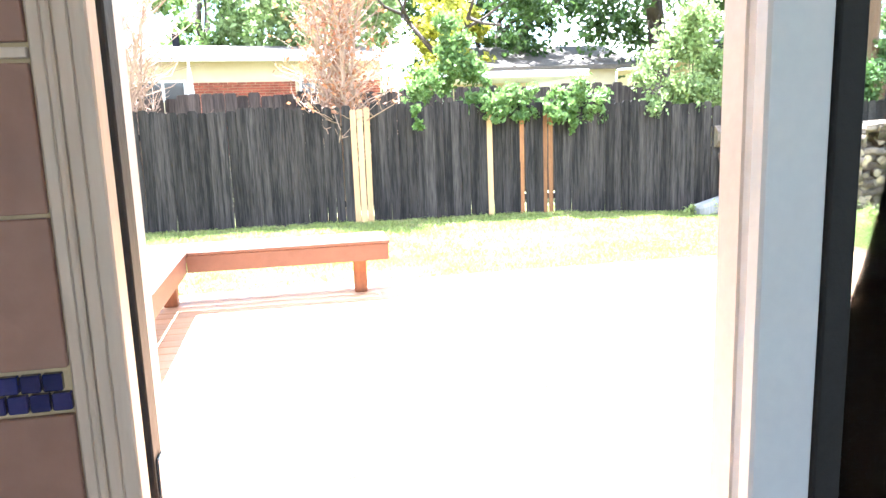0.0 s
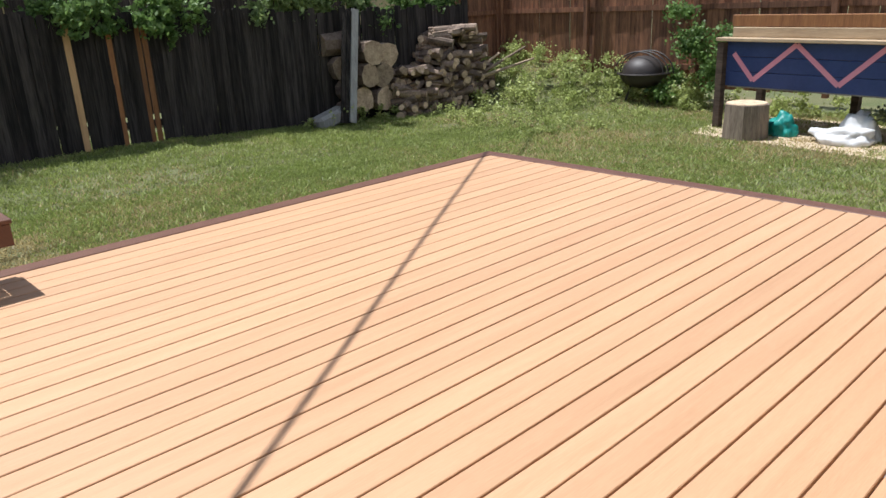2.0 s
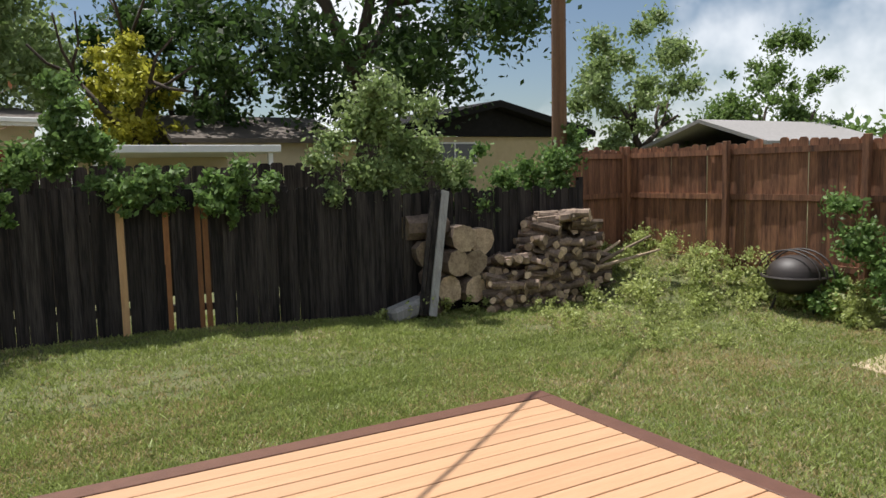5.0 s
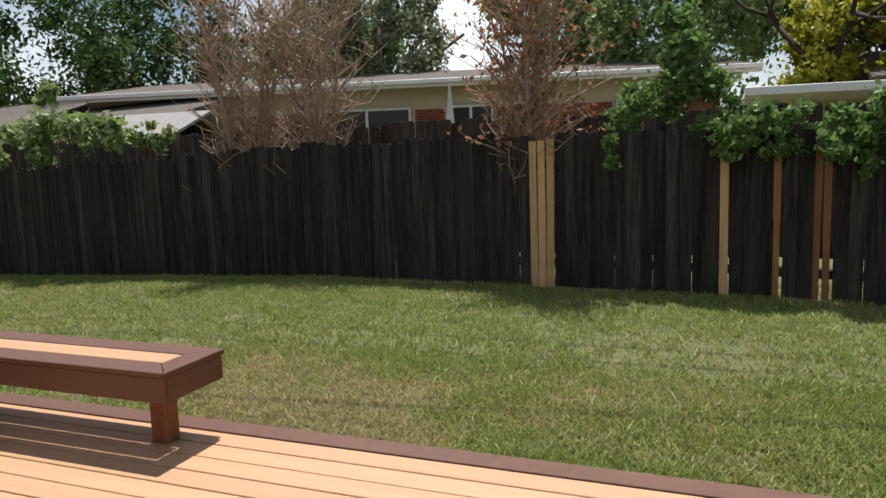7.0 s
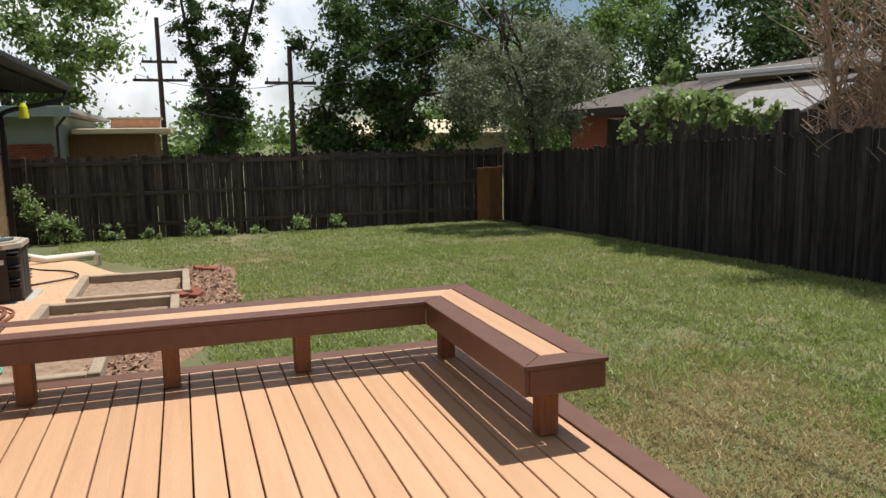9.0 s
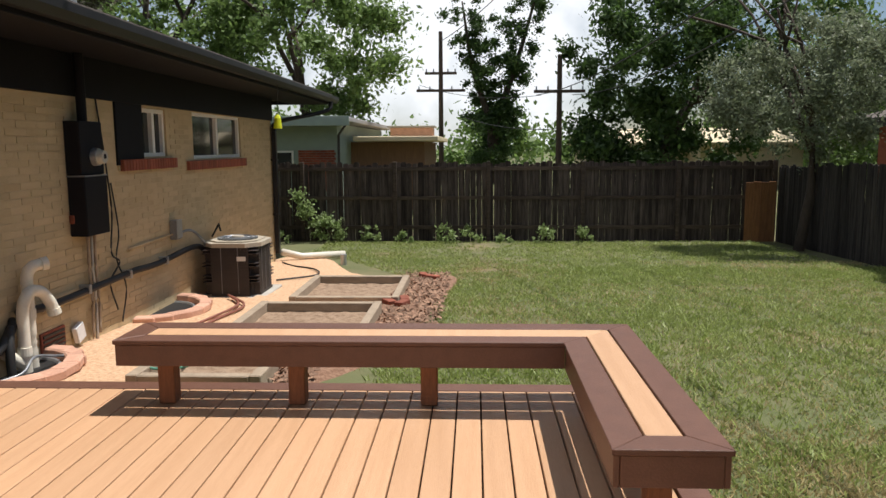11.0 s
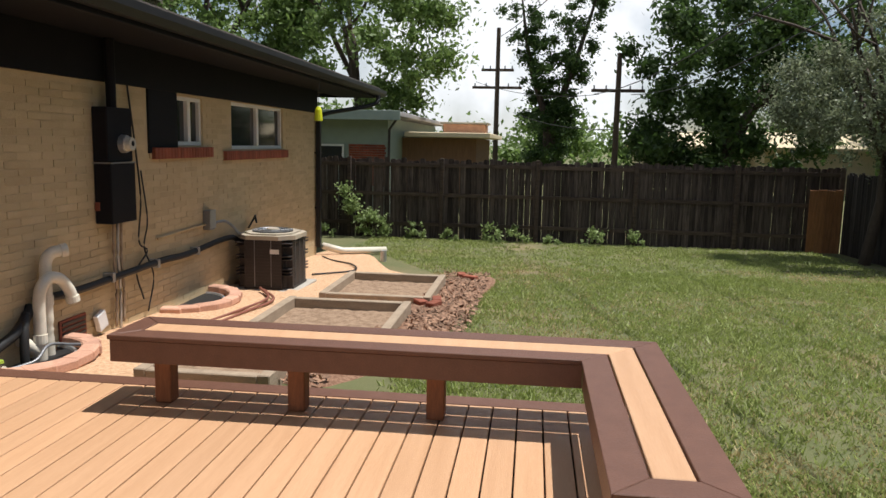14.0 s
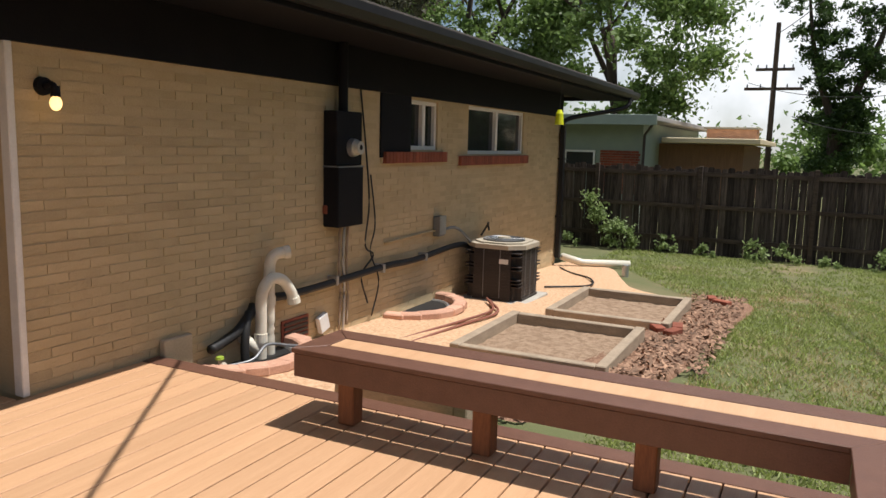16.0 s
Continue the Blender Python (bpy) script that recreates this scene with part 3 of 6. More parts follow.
def prism(poly, z0, z1, bevel=0.003):
    bm = bmesh.new()
    a = [bm.verts.new((x, y, z0)) for x, y in poly]
    b = [bm.verts.new((x, y, z1)) for x, y in poly]
    n = len(poly)
    bm.faces.new(a[::-1]), bm.faces.new(b)
    for i in range(n):
        bm.faces.new((a[i], a[(i + 1) % n], b[(i + 1) % n], b[i]))
    bmesh.ops.bevel(bm, geom=bm.edges[:], offset=bevel, segments=1, affect="EDGES")
    return bm


def build_bench():
    xi, xo, yi, yo, ex, ey, H = -0.25, -0.71, 3.50, 3.95, 1.255, 0.88, 0.44
    t = thing("deck_bench", (-0.3, 3.0, 0), "L-shaped dark brown deck bench with a tan stripe along the seat", "bench")
    o = Matrix.Translation(-t.location)

    def add(nm, bm, m, lb=""):
        ob = part(nm, bm, m, t, lb)
        ob.matrix_parent_inverse = o
        return ob
    b = 0.142
    g = 0.011
    z0, z1 = H - 0.026, H
    # dark frame boards, mitred, round a tan middle board
    xm0, xm1 = xo + b + g, xi - b - g + 0.0
    ym0, ym1 = yi + b + g - 0.0, yo - b - g
    add("seat_board", prism([(xi, ey), (xi, yi), (xi - b, yi + b), (xi - b, ey + b)], z0, z1), M_DARK)
    add("seat_board", prism([(xo, ey), (xo + b, ey + b), (xo + b, yo - b), (xo, yo)], z0, z1), M_DARK)
    add("seat_board", prism([(xo + 0.004, ey), (xi - 0.004, ey), (xi - b, ey + b - 0.004), (xo + b, ey + b - 0.004)], z0, z1), M_DARK)
    add("seat_board", prism([(xi + 0.004, yi), (ex, yi), (ex - b, yi + b), (xi - b + 0.004, yi + b)], z0, z1), M_DARK)
    add("seat_board", prism([(xo + 0.004, yo), (xo + b + 0.004, yo - b), (ex - b, yo - b), (ex, yo)], z0, z1), M_DARK)
    add("seat_board", prism([(ex, yi + 0.004), (ex, yo - 0.004), (ex - b + 0.004, yo - b), (ex - b + 0.004, yi + b)], z0, z1), M_DARK)
    add("seat_inlay", prism([(xm0, ey + b + 0.002), (xm1, ey + b + 0.002), (xm1, ym0 - 0.002), (xm0, ym1 + 0.002)], z0, z1 - 0.001), M_DECK, "tan seat board")
    add("seat_inlay", prism([(xm1 + 0.002, ym0), (ex - b - 0.002, ym0), (ex - b - 0.002, ym1), (xm0 + 0.004, ym1)], z0, z1 - 0.001), M_DECK, "tan seat board")
    f0, f1 = 0.285, H - 0.028
    add("fascia", box(xi - 0.032, ey + 0.012, f0, xi - 0.008, yi + 0.008, f1, 0.003), M_DARK)
    add("fascia", box(xi - 0.006, yi + 0.008, f0, ex - 0.012, yi + 0.032, f1, 0.003), M_DARK)
    add("fascia", box(ex - 0.034, yi + 0.034, f0, ex - 0.010, yo - 0.034, f1, 0.003), M_DARK)
    add("fascia", box(xo + 0.034, yo - 0.032, f0, ex - 0.012, yo - 0.008, f1, 0.003), M_DARK)
    add("fascia", box(xo + 0.008, ey + 0.012, f0, xo + 0.032, yo - 0.010, f1, 0.003), M_DARK)
    add("fascia", box(xo + 0.034, ey + 0.010, f0, xi - 0.034, ey + 0.034, f1, 0.003), M_DARK)
    xc = (xi + xo) / 2
    for x, y in ((xc + 0.02, 1.12), (xc + 0.02, 1.92), (xc + 0.02, 2.72), (xc + 0.06, 3.70), (1.03, (yi + yo) / 2)):
        add("post", box(x - 0.05, y - 0.05, 0.002, x + 0.05, y + 0.05, f1, 0.006), M_POST, "reddish stained post")


build_deck()
build_bench()


# ---- fences ----
def picket_mesh(name, w, h, d, m, dog=True, seed=0):
    c = 0.03 if dog else 0.004
    pr = [(0, 0), (w, 0), (w, h - c), (w - c, h), (c, h), (0, h - c)]
    v = [(x, -d / 2, z) for x, z in pr] + [(x, d / 2, z) for x, z in pr]
    f = [(0, 1, 2, 3, 4, 5), (11, 10, 9, 8, 7, 6)] + [(i, i + 6, (i + 1) % 6 + 6, (i + 1) % 6) for i in range(6)]
    return mesh_of(name, v, f, m)


def build_fence(name, a, b, height, material, label, rails_inside, posts_every=2.4, gap=0.003, width=0.138, swap=(), miss=(), lean=0.6, flat_top=False, rail_mat=None, lift=None):
    """Pickets from a to b; the yard lies on the side that the normal points to."""
    a, b = Vector((*a, 0)), Vector((*b, 0))
    run = (b - a).normalized()
    ang = math.atan2(run.y, run.x)
    nrm = Vector((run.y, -run.x, 0))
    t = thing(name, (a.x, a.y, ground_z(a.x, a.y)), label, "fence")
    o = t.matrix_basis.inverted()
    o = Matrix.Translation(-t.location)
    rnd = random.Random(len(name) * 7 + int(a.x * 10))
    meshes = [picket_mesh("picket", width + dw, height + dh, 0.018, material, not flat_top) for dw, dh in ((0, 0), (0.004, 0.02), (-0.004, -0.015), (0.0, 0.035), (0.010, -0.03))]
    newm = picket_mesh("new_picket", width * 0.62, height - 0.05, 0.018, M_NEWWOOD, False)
    oldm = picket_mesh("aged_picket", width * 0.5, height - 0.22, 0.018, M_OLDCEDAR, False)
    length = (b - a).length
    s, i = 0.0, 0
    while s < length - width:
        p = a + run * s
        gz = ground_z(p.x, p.y) if lift is None else lift
        pitch = width + gap
        if any(lo <= p.x <= hi for lo, hi in miss):
            s, i = s + pitch, i + 1
            continue
        new_one = any(lo <= p.x <= hi for lo, hi in swap)
        if new_one:
            pitch = width * 0.62 + 0.012
        ob = new("picket", (oldm if p.x > 4.0 else newm) if new_one else rnd.choice(meshes))
        ob.parent, ob.matrix_parent_inverse = t, o
        p = p + nrm * rnd.uniform(-0.006, 0.006)
        ob.matrix_basis = pose(p.x, p.y, gz - 0.02 + rnd.uniform(0, 0.03), rnd.uniform(-0.5, 0.5), rnd.uniform(-lean, lean) * 0.6, math.degrees(ang))
        s, i = s + pitch, i + 1
    side = 1 if rails_inside else -1
    for z in (0.35, height - 0.85, height - 0.14) if rails_inside else (0.3, height - 0.35):
        n = max(1, round(length / posts_every))
        for k in range(n):
            p0, p1 = a + run * (length * k / n), a + run * (length * (k + 1) / n - 0.004)
            q0, q1 = p0 + nrm * side * 0.032, p1 + nrm * side * 0.032
            g0, g1 = (ground_z(p0.x, p0.y), ground_z(p1.x, p1.y)) if lift is None else (lift, lift)
            bm = bmesh.new()
            u = nrm * 0.019
            h = Vector((0, 0, 0.045))
            vs = [bm.verts.new(q + uu + hh + Vector((0, 0, zz))) for q, zz in ((q0, g0 + z), (q1, g1 + z)) for uu in (-u, u) for hh in (-h, h)]
            for f in CUBE_F:
                bm.faces.new([vs[j] for j in f])
            part("rail", bm, rail_mat or material, t).matrix_parent_inverse = o
    n = max(1, round(length / posts_every))
    for k in range(n + 1):
        p = a + run * (length * k / n) + nrm * side * 0.10
        gz = ground_z(p.x, p.y) if lift is None else lift
        part("post", box(p.x - 0.045, p.y - 0.045, gz - 0.05, p.x + 0.045, p.y + 0.045, gz + height + 0.03, 0.006), rail_mat or material, t).matrix_parent_inverse = o
    return t


def fence_y(x):
    return 10.2 - (x + 14.2) * 0.045


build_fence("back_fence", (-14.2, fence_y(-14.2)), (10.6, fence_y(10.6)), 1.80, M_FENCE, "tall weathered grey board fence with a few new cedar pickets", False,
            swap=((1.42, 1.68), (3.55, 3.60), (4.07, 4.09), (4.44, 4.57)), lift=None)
build_fence("side_fence", (-14.4, -3.5), (-14.4, 10.15), 1.92, M_FENCE_W, "weathered brown board fence with rails facing the yard", True, gap=0.004, lean=0.7, rail_mat=M_RAIL)
build_fence("corner_fence", (10.9, 9.75), (12.25, 9.88), 2.20, M_FENCE_R, "reddish stained board fence behind the woodpile", True, width=0.14, gap=0.005, lift=-0.2)
build_fence("stained_fence", (12.32, 9.86), (12.95, -1.0), 2.20, M_FENCE_R, "reddish stained board fence with exposed posts and rails", True, width=0.14, gap=0.005, lift=-0.2)
build_fence("neighbour_fence", (-12.0, 12.0), (9.5, 11.4), 1.98, M_FENCE_W, "older dark board fence behind the yard", False, gap=0.004, width=0.20, posts_every=3.4, lift=-0.15)
cp = thing("cedar_panel", (-14.20, 9.80, -0.77), "new orange cedar boards patched on the fence corner", "fence panel")
for k in range(4):
    part("board", box(-0.012, -0.36 + k * 0.18, 0.0, 0.012, -0.185 + k * 0.18, 1.42 + 0.02 * (k % 2), 0.003), M_OLDCEDAR, cp)


# ---- plants ----
def leaf_cloud(centres, count, size, rnd, flat=0.5):
    """Leaf quads scattered in clumps: (centre, radius) pairs."""
    cs = np.array([c for c, r in centres])
    rs = np.array([r for c, r in centres])
    w = rs ** 2
    k = rnd.choice(len(cs), count, p=w / w.sum())
    d = rnd.normal(size=(count, 3))
    d /= np.linalg.norm(d, axis=1)[:, None]
    rad = rs[k] * np.minimum(np.abs(rnd.normal(size=count)) * 0.5 + 0.15, 1.35)
    p = cs[k] + d * rad[:, None] * np.array([1, 1, 0.85])
    u = rnd.normal(size=(count, 3))
    u /= np.linalg.norm(u, axis=1)[:, None]
    v = np.cross(u, rnd.normal(size=(count, 3)))
    v /= np.linalg.norm(v, axis=1)[:, None] + 1e-9
    s = size * (0.55 + 0.9 * rnd.random(count))[:, None]
    quad = np.stack([p - u * s, p + v * s * flat, p + u * s, p - v * s * flat], 1).reshape(-1, 3)
    return quad


def leaf_mesh(name, quads, material):
    n = len(quads) // 4
    me = bpy.data.meshes.new(name)
    me.vertices.add(n * 4)
    me.vertices.foreach_set("co", quads.astype(np.float32).ravel())
    me.loops.add(n * 4)
    me.loops.foreach_set("vertex_index", np.arange(n * 4, dtype=np.int32))
    me.polygons.add(n)
    me.polygons.foreach_set("loop_start", np.arange(0, n * 4, 4, dtype=np.int32))
    me.materials.append(material)
    me.update(calc_edges=True)
    return me


def limbs(bm, base, top, r, rnd, depth, spread, tips):
    """A tapering limb that forks; gathers its tips."""
    a, b = Vector(base), Vector(top)
    mid = (a + b) / 2 + Vector(rnd.normal(size=3)) * (b - a).length * 0.05
    tube([a, mid, b], r, 6 if depth > 1 else 4, r * 0.6, bm)
    tips.append(b)
    if depth == 0:
        return
    for k in range(3):
        d = (b - a).normalized() * (0.75 + 0.3 * rnd.random()) + Vector(rnd.normal(size=3)) * spread
        limbs(bm, b if k else mid.lerp(b, 0.6), b + d.normalized() * (b - a).length * (0.55 + 0.3 * rnd.random()), r * 0.55, rnd, depth - 1, spread, tips)


def build_tree(name, x, y, z0, z1, crown_z, rx, rz, leaves, size, material, label, seed, trunk=0.16, clumps=26, category="tree", bark=None, shape=1.0):
    rnd = np.random.default_rng(seed)
    g = ground_z(x, y)
    t = thing(name, (x, y, g), label, category)
    bm = bmesh.new()
    tips = []
    cz = crown_z - g
    limbs(bm, (0, 0, -0.1), (rnd.normal() * 0.1, rnd.normal() * 0.1, max(0.6, cz - rz * 0.55)), trunk, rnd, 2, 0.45, tips)
    part("trunk", bm, bark or M_BARK, t, smooth=True)
    cs = []
    for k in range(int(clumps * 2.2)):
        d = rnd.normal(size=3)
        d /= np.linalg.norm(d)
        q = (0.35 + 0.65 * rnd.random() ** 0.5)
        zz = d[2] * rz * q
        narrow = 1.0 - (1 - shape) * max(0.0, zz / rz)
        cs.append((np.array([d[0] * rx * q * narrow, d[1] * rx * q * narrow, cz + zz]), rx * (0.12 + 0.20 * rnd.random())))
    part("crown", leaf_mesh("crown", leaf_cloud(cs, int(leaves * 2.4), size * 0.66, rnd), material), material, t)
    return t


def build_bush(name, spots, leaves, size, material, label, seed, category="shrub", stems=True):
    """A shrub or vine: leaf clumps at the given spots (x, y, z, radius)."""
    rnd = np.random.default_rng(seed)
    x, y = spots[0][0], spots[0][1]
    g = ground_z(x, y)
    t = thing(name, (x, y, g), label, category)
    cs = []
    for a, b, c, r in spots:
        for k in range(5):
            d = rnd.normal(size=3) * 0.45 * r
            cs.append((np.array([a - x + d[0], b - y + d[1] * 0.6, c - g + d[2]]), r * (0.35 + 0.3 * rnd.random())))
    if stems:
        bm = bmesh.new()
        for a, b, c, r in spots:
            p = Vector((a - x, b - y, c - g))
            q = Vector((p.x * 0.8, p.y, -0.05))
            tube([q, q.lerp(p, 0.5) + Vector(rnd.normal(size=3)) * 0.08, p], 0.022, 5, 0.008, bm)
        part("stem", bm, M_BARK, t)
    part("leaves", leaf_mesh("leaves", leaf_cloud(cs, int(leaves * 1.7), size * 0.78, rnd, 0.6), material), material, t)
    return t


def build_bare(name, x, y, top, spread, label, seed, stems=5, leaves=0):
    """Several upright stems with rising side branches and fine twigs."""
    rnd = np.random.default_rng(seed)
    g = -0.15
    t = thing(name, (x, y, g), label, "tree")
    bm, tw, tips = bmesh.new(), bmesh.new(), []
    for k in range(stems):
        a = 2 * math.pi * k / stems + rnd.random()
        h = (top - g) * (0.78 + 0.22 * rnd.random())
        foot = Vector((math.cos(a) * 0.14, math.sin(a) * 0.1, -0.05))
        end = Vector((math.cos(a) * spread * (0.35 + 0.5 * rnd.random()), math.sin(a) * spread * 0.4, h))
        mid = foot.lerp(end, 0.5) + Vector((-math.cos(a) * 0.18, 0, 0.1)) + Vector(rnd.normal(size=3)) * 0.08
        line = curve_pts([foot, mid, end], 8)
        tube(line, 0.045, 6, 0.010, bm)
        for j in range(3, len(line)):
            p = line[j]
            for _k in range(3):
                d = Vector((rnd.normal() * 0.55, rnd.normal() * 0.45, 0.55 + 0.5 * rnd.random()))
                q = p + d * (0.45 + 0.35 * rnd.random())
                tube([p, p.lerp(q, 0.5) + Vector(rnd.normal(size=3)) * 0.05, q], 0.014, 4, 0.006, bm)
                tips.append(q)
                for _t in range(4):
                    u = p.lerp(q, 0.35 + 0.65 * rnd.random())
                    e = Vector((rnd.normal() * 0.22, rnd.normal() * 0.2, 0.12 + 0.25 * rnd.random()))
                    tube([u, u + e * 0.5 + Vector(rnd.normal(size=3)) * 0.02, u + e], 0.006, 3, 0.003, tw)
                    tips.append(u + e)
    part("trunk", bm, M_TWIG, t)
    part("twig", tw, M_TWIG, t)["kind"] = "stuff"
    if leaves:
        cs = [(np.array(p), 0.13) for p in tips if p.z > 1.6]
        part("dead_leaves", leaf_mesh("dead_leaves", leaf_cloud(cs, leaves, 0.042, rnd), M_LEAFB), M_LEAFB, t, "rust brown dead leaves")
    return t


build_bare("bare_tree", -3.6, 11.0, 3.9, 1.1, "bare dead tree with many pale brown branches", 3, 6)
build_bare("bare_tree", -2.5, 11.1, 3.7, 0.9, "bare dead tree with many pale brown branches", 5, 5)
build_bare("withered_tree", 0.75, 10.9, 4.1, 0.75, "withered tree with rusty brown dead leaves", 8, 6, 2300)
build_bush("ivy_shrub", [(2.5, 10.75, 2.2, 0.42), (2.3, 10.7, 1.8, 0.42), (2.75, 10.7, 1.8, 0.42), (2.5, 10.7, 1.95, 0.4), (2.55, 10.8, 2.55, 0.3), (2.4, 10.8, 2.8, 0.2), (1.95, 10.5, 1.6, 0.2), (3.0, 10.6, 1.6, 0.25), (1.8, 10.15, 1.45, 0.12), (1.85, 10.12, 1.2, 0.10)], 5200, 0.05, M_IVY, "leafy green shrub growing over the fence", 11, stems=False)
vine_rnd = random.Random(12)
build_bush("vine", [(3.0 + 0.13 * k + vine_rnd.uniform(-0.05, 0.05), 10.28 + vine_rnd.uniform(-0.12, 0.12), 1.58 + vine_rnd.uniform(-0.16, 0.16) - 0.012 * k, vine_rnd.uniform(0.17, 0.30)) for k in range(15)]
           + [(3.05, 10.1, 1.25, 0.14), (4.3, 10.1, 1.2, 0.16)], 4600, 0.05, M_IVY, "glossy green vine spilling over the fence top", 12, "vine", False)
build_bush("tall_shrub", [(6.5, 10.9, 2.3, 0.7), (6.2, 10.8, 1.85, 0.6), (7.0, 10.8, 1.9, 0.7), (6.6, 10.9, 2.8, 0.4), (5.6, 10.6, 1.65, 0.35), (7.4, 10.8, 1.7, 0.5)], 9000, 0.05, M_LEAFL, "dusty green shrub rising behind the fence", 13)
build_bush("hedge_vine", [(7.9, 10.6, 1.55, 0.42), (8.5, 10.65, 1.5, 0.40), (9.2, 10.65, 1.6, 0.45), (9.8, 10.7, 1.7, 0.45), (10.1, 10.8, 2.3, 0.35)], 4500, 0.05, M_IVY, "dark green vine hanging over the fence by the woodpile", 14, "vine")
build_bush("young_shrub", [(-7.4, 9.95, 1.75, 0.42), (-6.6, 10.0, 1.9, 0.5), (-5.8, 10.1, 1.75, 0.42), (-7.0, 10.1, 2.4, 0.3), (-8.2, 10.0, 1.6, 0.35), (-5.2, 10.2, 1.65, 0.3)], 2200, 0.075, M_LEAFL, "young light green shrub above the fence", 15)
build_tree("fruit_tree", -11.9, 9.75, 0, 4, 2.75, 1.9, 1.5, 15000, 0.06, M_LEAFG, "rounded grey green fruit tree in the fence corner", 21, 0.13, 40)
build_tree("shade_tree", -25.5, 10.5, 0, 10, 4.6, 4.2, 5.2, 15000, 0.17, M_LEAFD, "large dark green shade tree", 22, 0.35, 46)


def build_forked(x, y, seed):
    """An ivy-clad trunk that parts into two leafy columns."""
    rnd = np.random.default_rng(seed)
    g = ground_z(x, y)
    t = thing("forked_tree", (x, y, g), "tall forked tree with two ivy covered columns", "tree")
    low, left, right, cs = Vector((0, 0, 2.6)), Vector((0.2, -1.5, 8.6)), Vector((0, 2.1, 9.2)), []
    bm = tube(curve_pts([(0, 0, -0.1), (0, 0, 1.2), low]), 0.36, 8, 0.28)
    tube(curve_pts([low, low.lerp(left, 0.5) + Vector((0, -0.25, 0)), left]), 0.2, 7, 0.04, bm)
    tube(curve_pts([low, low.lerp(right, 0.5) + Vector((0, 0.1, 0)), right]), 0.2, 7, 0.04, bm)
    part("trunk", bm, M_BARK, t, smooth=True)
    for a, b, r0, r1, n in ((Vector((0, 0, 0.9)), low, 1.1, 0.85, 30), (low, left, 0.80, 0.66, 60), (low, right, 0.85, 0.70, 64)):
        for k in range(n):
            f = (k + rnd.random()) / n
            r = r0 + (r1 - r0) * f
            q = np.array(a.lerp(b, f)) + rnd.normal(size=3) * r * 0.62
            cs.append((q, r * (0.40 + 0.35 * rnd.random())))
    part("crown", leaf_mesh("crown", leaf_cloud(cs, 26000, 0.085, rnd), M_LEAFD), M_LEAFD, t)


build_forked(-33.0, 3.9, 23)
build_tree("maple_tree", -24.0, -3.2, 0, 9, 5.4, 3.6, 3.0, 9000, 0.15, M_LEAF, "broad green maple tree behind the house", 26, 0.25, 26)
build_tree("maple_tree", -24.5, -9.5, 0, 10, 6.0, 4.0, 3.4, 8000, 0.16, M_LEAF, "broad green maple tree behind the house", 27, 0.25, 26)
build_tree("pine_tree", -15.5, -9.5, 0, 12, 6.6, 3.2, 3.8, 9000, 0.12, M_NEEDLE, "brownish pine tree above the house roof", 28, 0.3, 30)
build_tree("pine_tree", -12.0, -14.5, 0, 12, 7.2, 3.4, 3.8, 7000, 0.13, M_NEEDLE, "brownish pine tree above the house roof", 29, 0.3, 30)
build_tree("shade_tree", -19.0, 24.0, 0, 10, 5.0, 5.2, 5.0, 13000, 0.17, M_LEAFD, "large dark green shade tree", 30, 0.35, 44)
build_tree("shade_tree", -30.0, 21.0, 0, 10, 4.8, 5.5, 5.0, 12000, 0.18, M_LEAF, "large green shade tree", 31, 0.35, 44)
build_tree("shade_tree", -12.0, 29.0, 0, 10, 5.6, 3.6, 4.2, 9000, 0.17, M_LEAF, "green shade tree behind the houses", 38, 0.35, 34)
build_tree("blue_spruce", -8.3, 25.0, 0, 10, 5.6, 2.8, 4.8, 12000, 0.13, M_LEAFG, "grey green spruce with dense branches", 32, 0.3, 44, shape=0.45)
build_tree("green_tree", 1.6, 27.0, 0, 10, 6.2, 4.4, 4.0, 10000, 0.18, M_LEAFL, "light green tree behind the neighbouring house", 33, 0.3, 34)
build_tree("green_tree", -2.6, 29.0, 0, 10, 5.8, 3.0, 3.6, 5000, 0.17, M_LEAF, "light green tree behind the neighbouring house", 39, 0.3, 20)
build_tree("yellow_tree", 5.9, 23.5, 0, 7, 3.9, 1.6, 1.9, 4200, 0.14, M_LEAFY, "yellow green tree behind the fences", 34, 0.2, 18)
build_tree("shade_tree", 12.0, 20.5, 0, 12, 7.0, 5.6, 3.9, 12000, 0.18, M_LEAFD, "tall dark shade tree with a thick trunk", 35, 0.45, 40)
build_tree("green_tree", 8.0, 26.0, 0, 9, 4.8, 3.2, 3.6, 7000, 0.17, M_LEAFD, "dark green tree behind the fences", 36, 0.3, 26)
build_tree("poplar_tree", 27.0, 24.0, 0, 10, 4.6, 3.0, 3.8, 7000, 0.17, M_LEAFL, "light green tree beyond the stained fence", 37, 0.3, 24)
build_tree("poplar_tree", 33.0, 22.0, 0, 10, 4.2, 3.0, 3.4, 6000, 0.17, M_LEAF, "light green tree beyond the stained fence", 40, 0.3, 24)
# distant woods
rnd_w = np.random.default_rng(77)
woods = []
for k in range(150):
    a = radians(rnd_w.uniform(-160, 75))
    d = rnd_w.uniform(42, 75)
    woods.append((np.array([math.sin(a) * d, math.cos(a) * d, rnd_w.uniform(0.6, 3.0)]), rnd_w.uniform(1.8, 3.4)))
far = part("distant_woods", leaf_mesh("distant_woods", leaf_cloud(woods, 70000, 0.24, rnd_w), M_LEAF), M_LEAF)
tagged(far, "distant green trees along the horizon", "trees", kind="stuff")


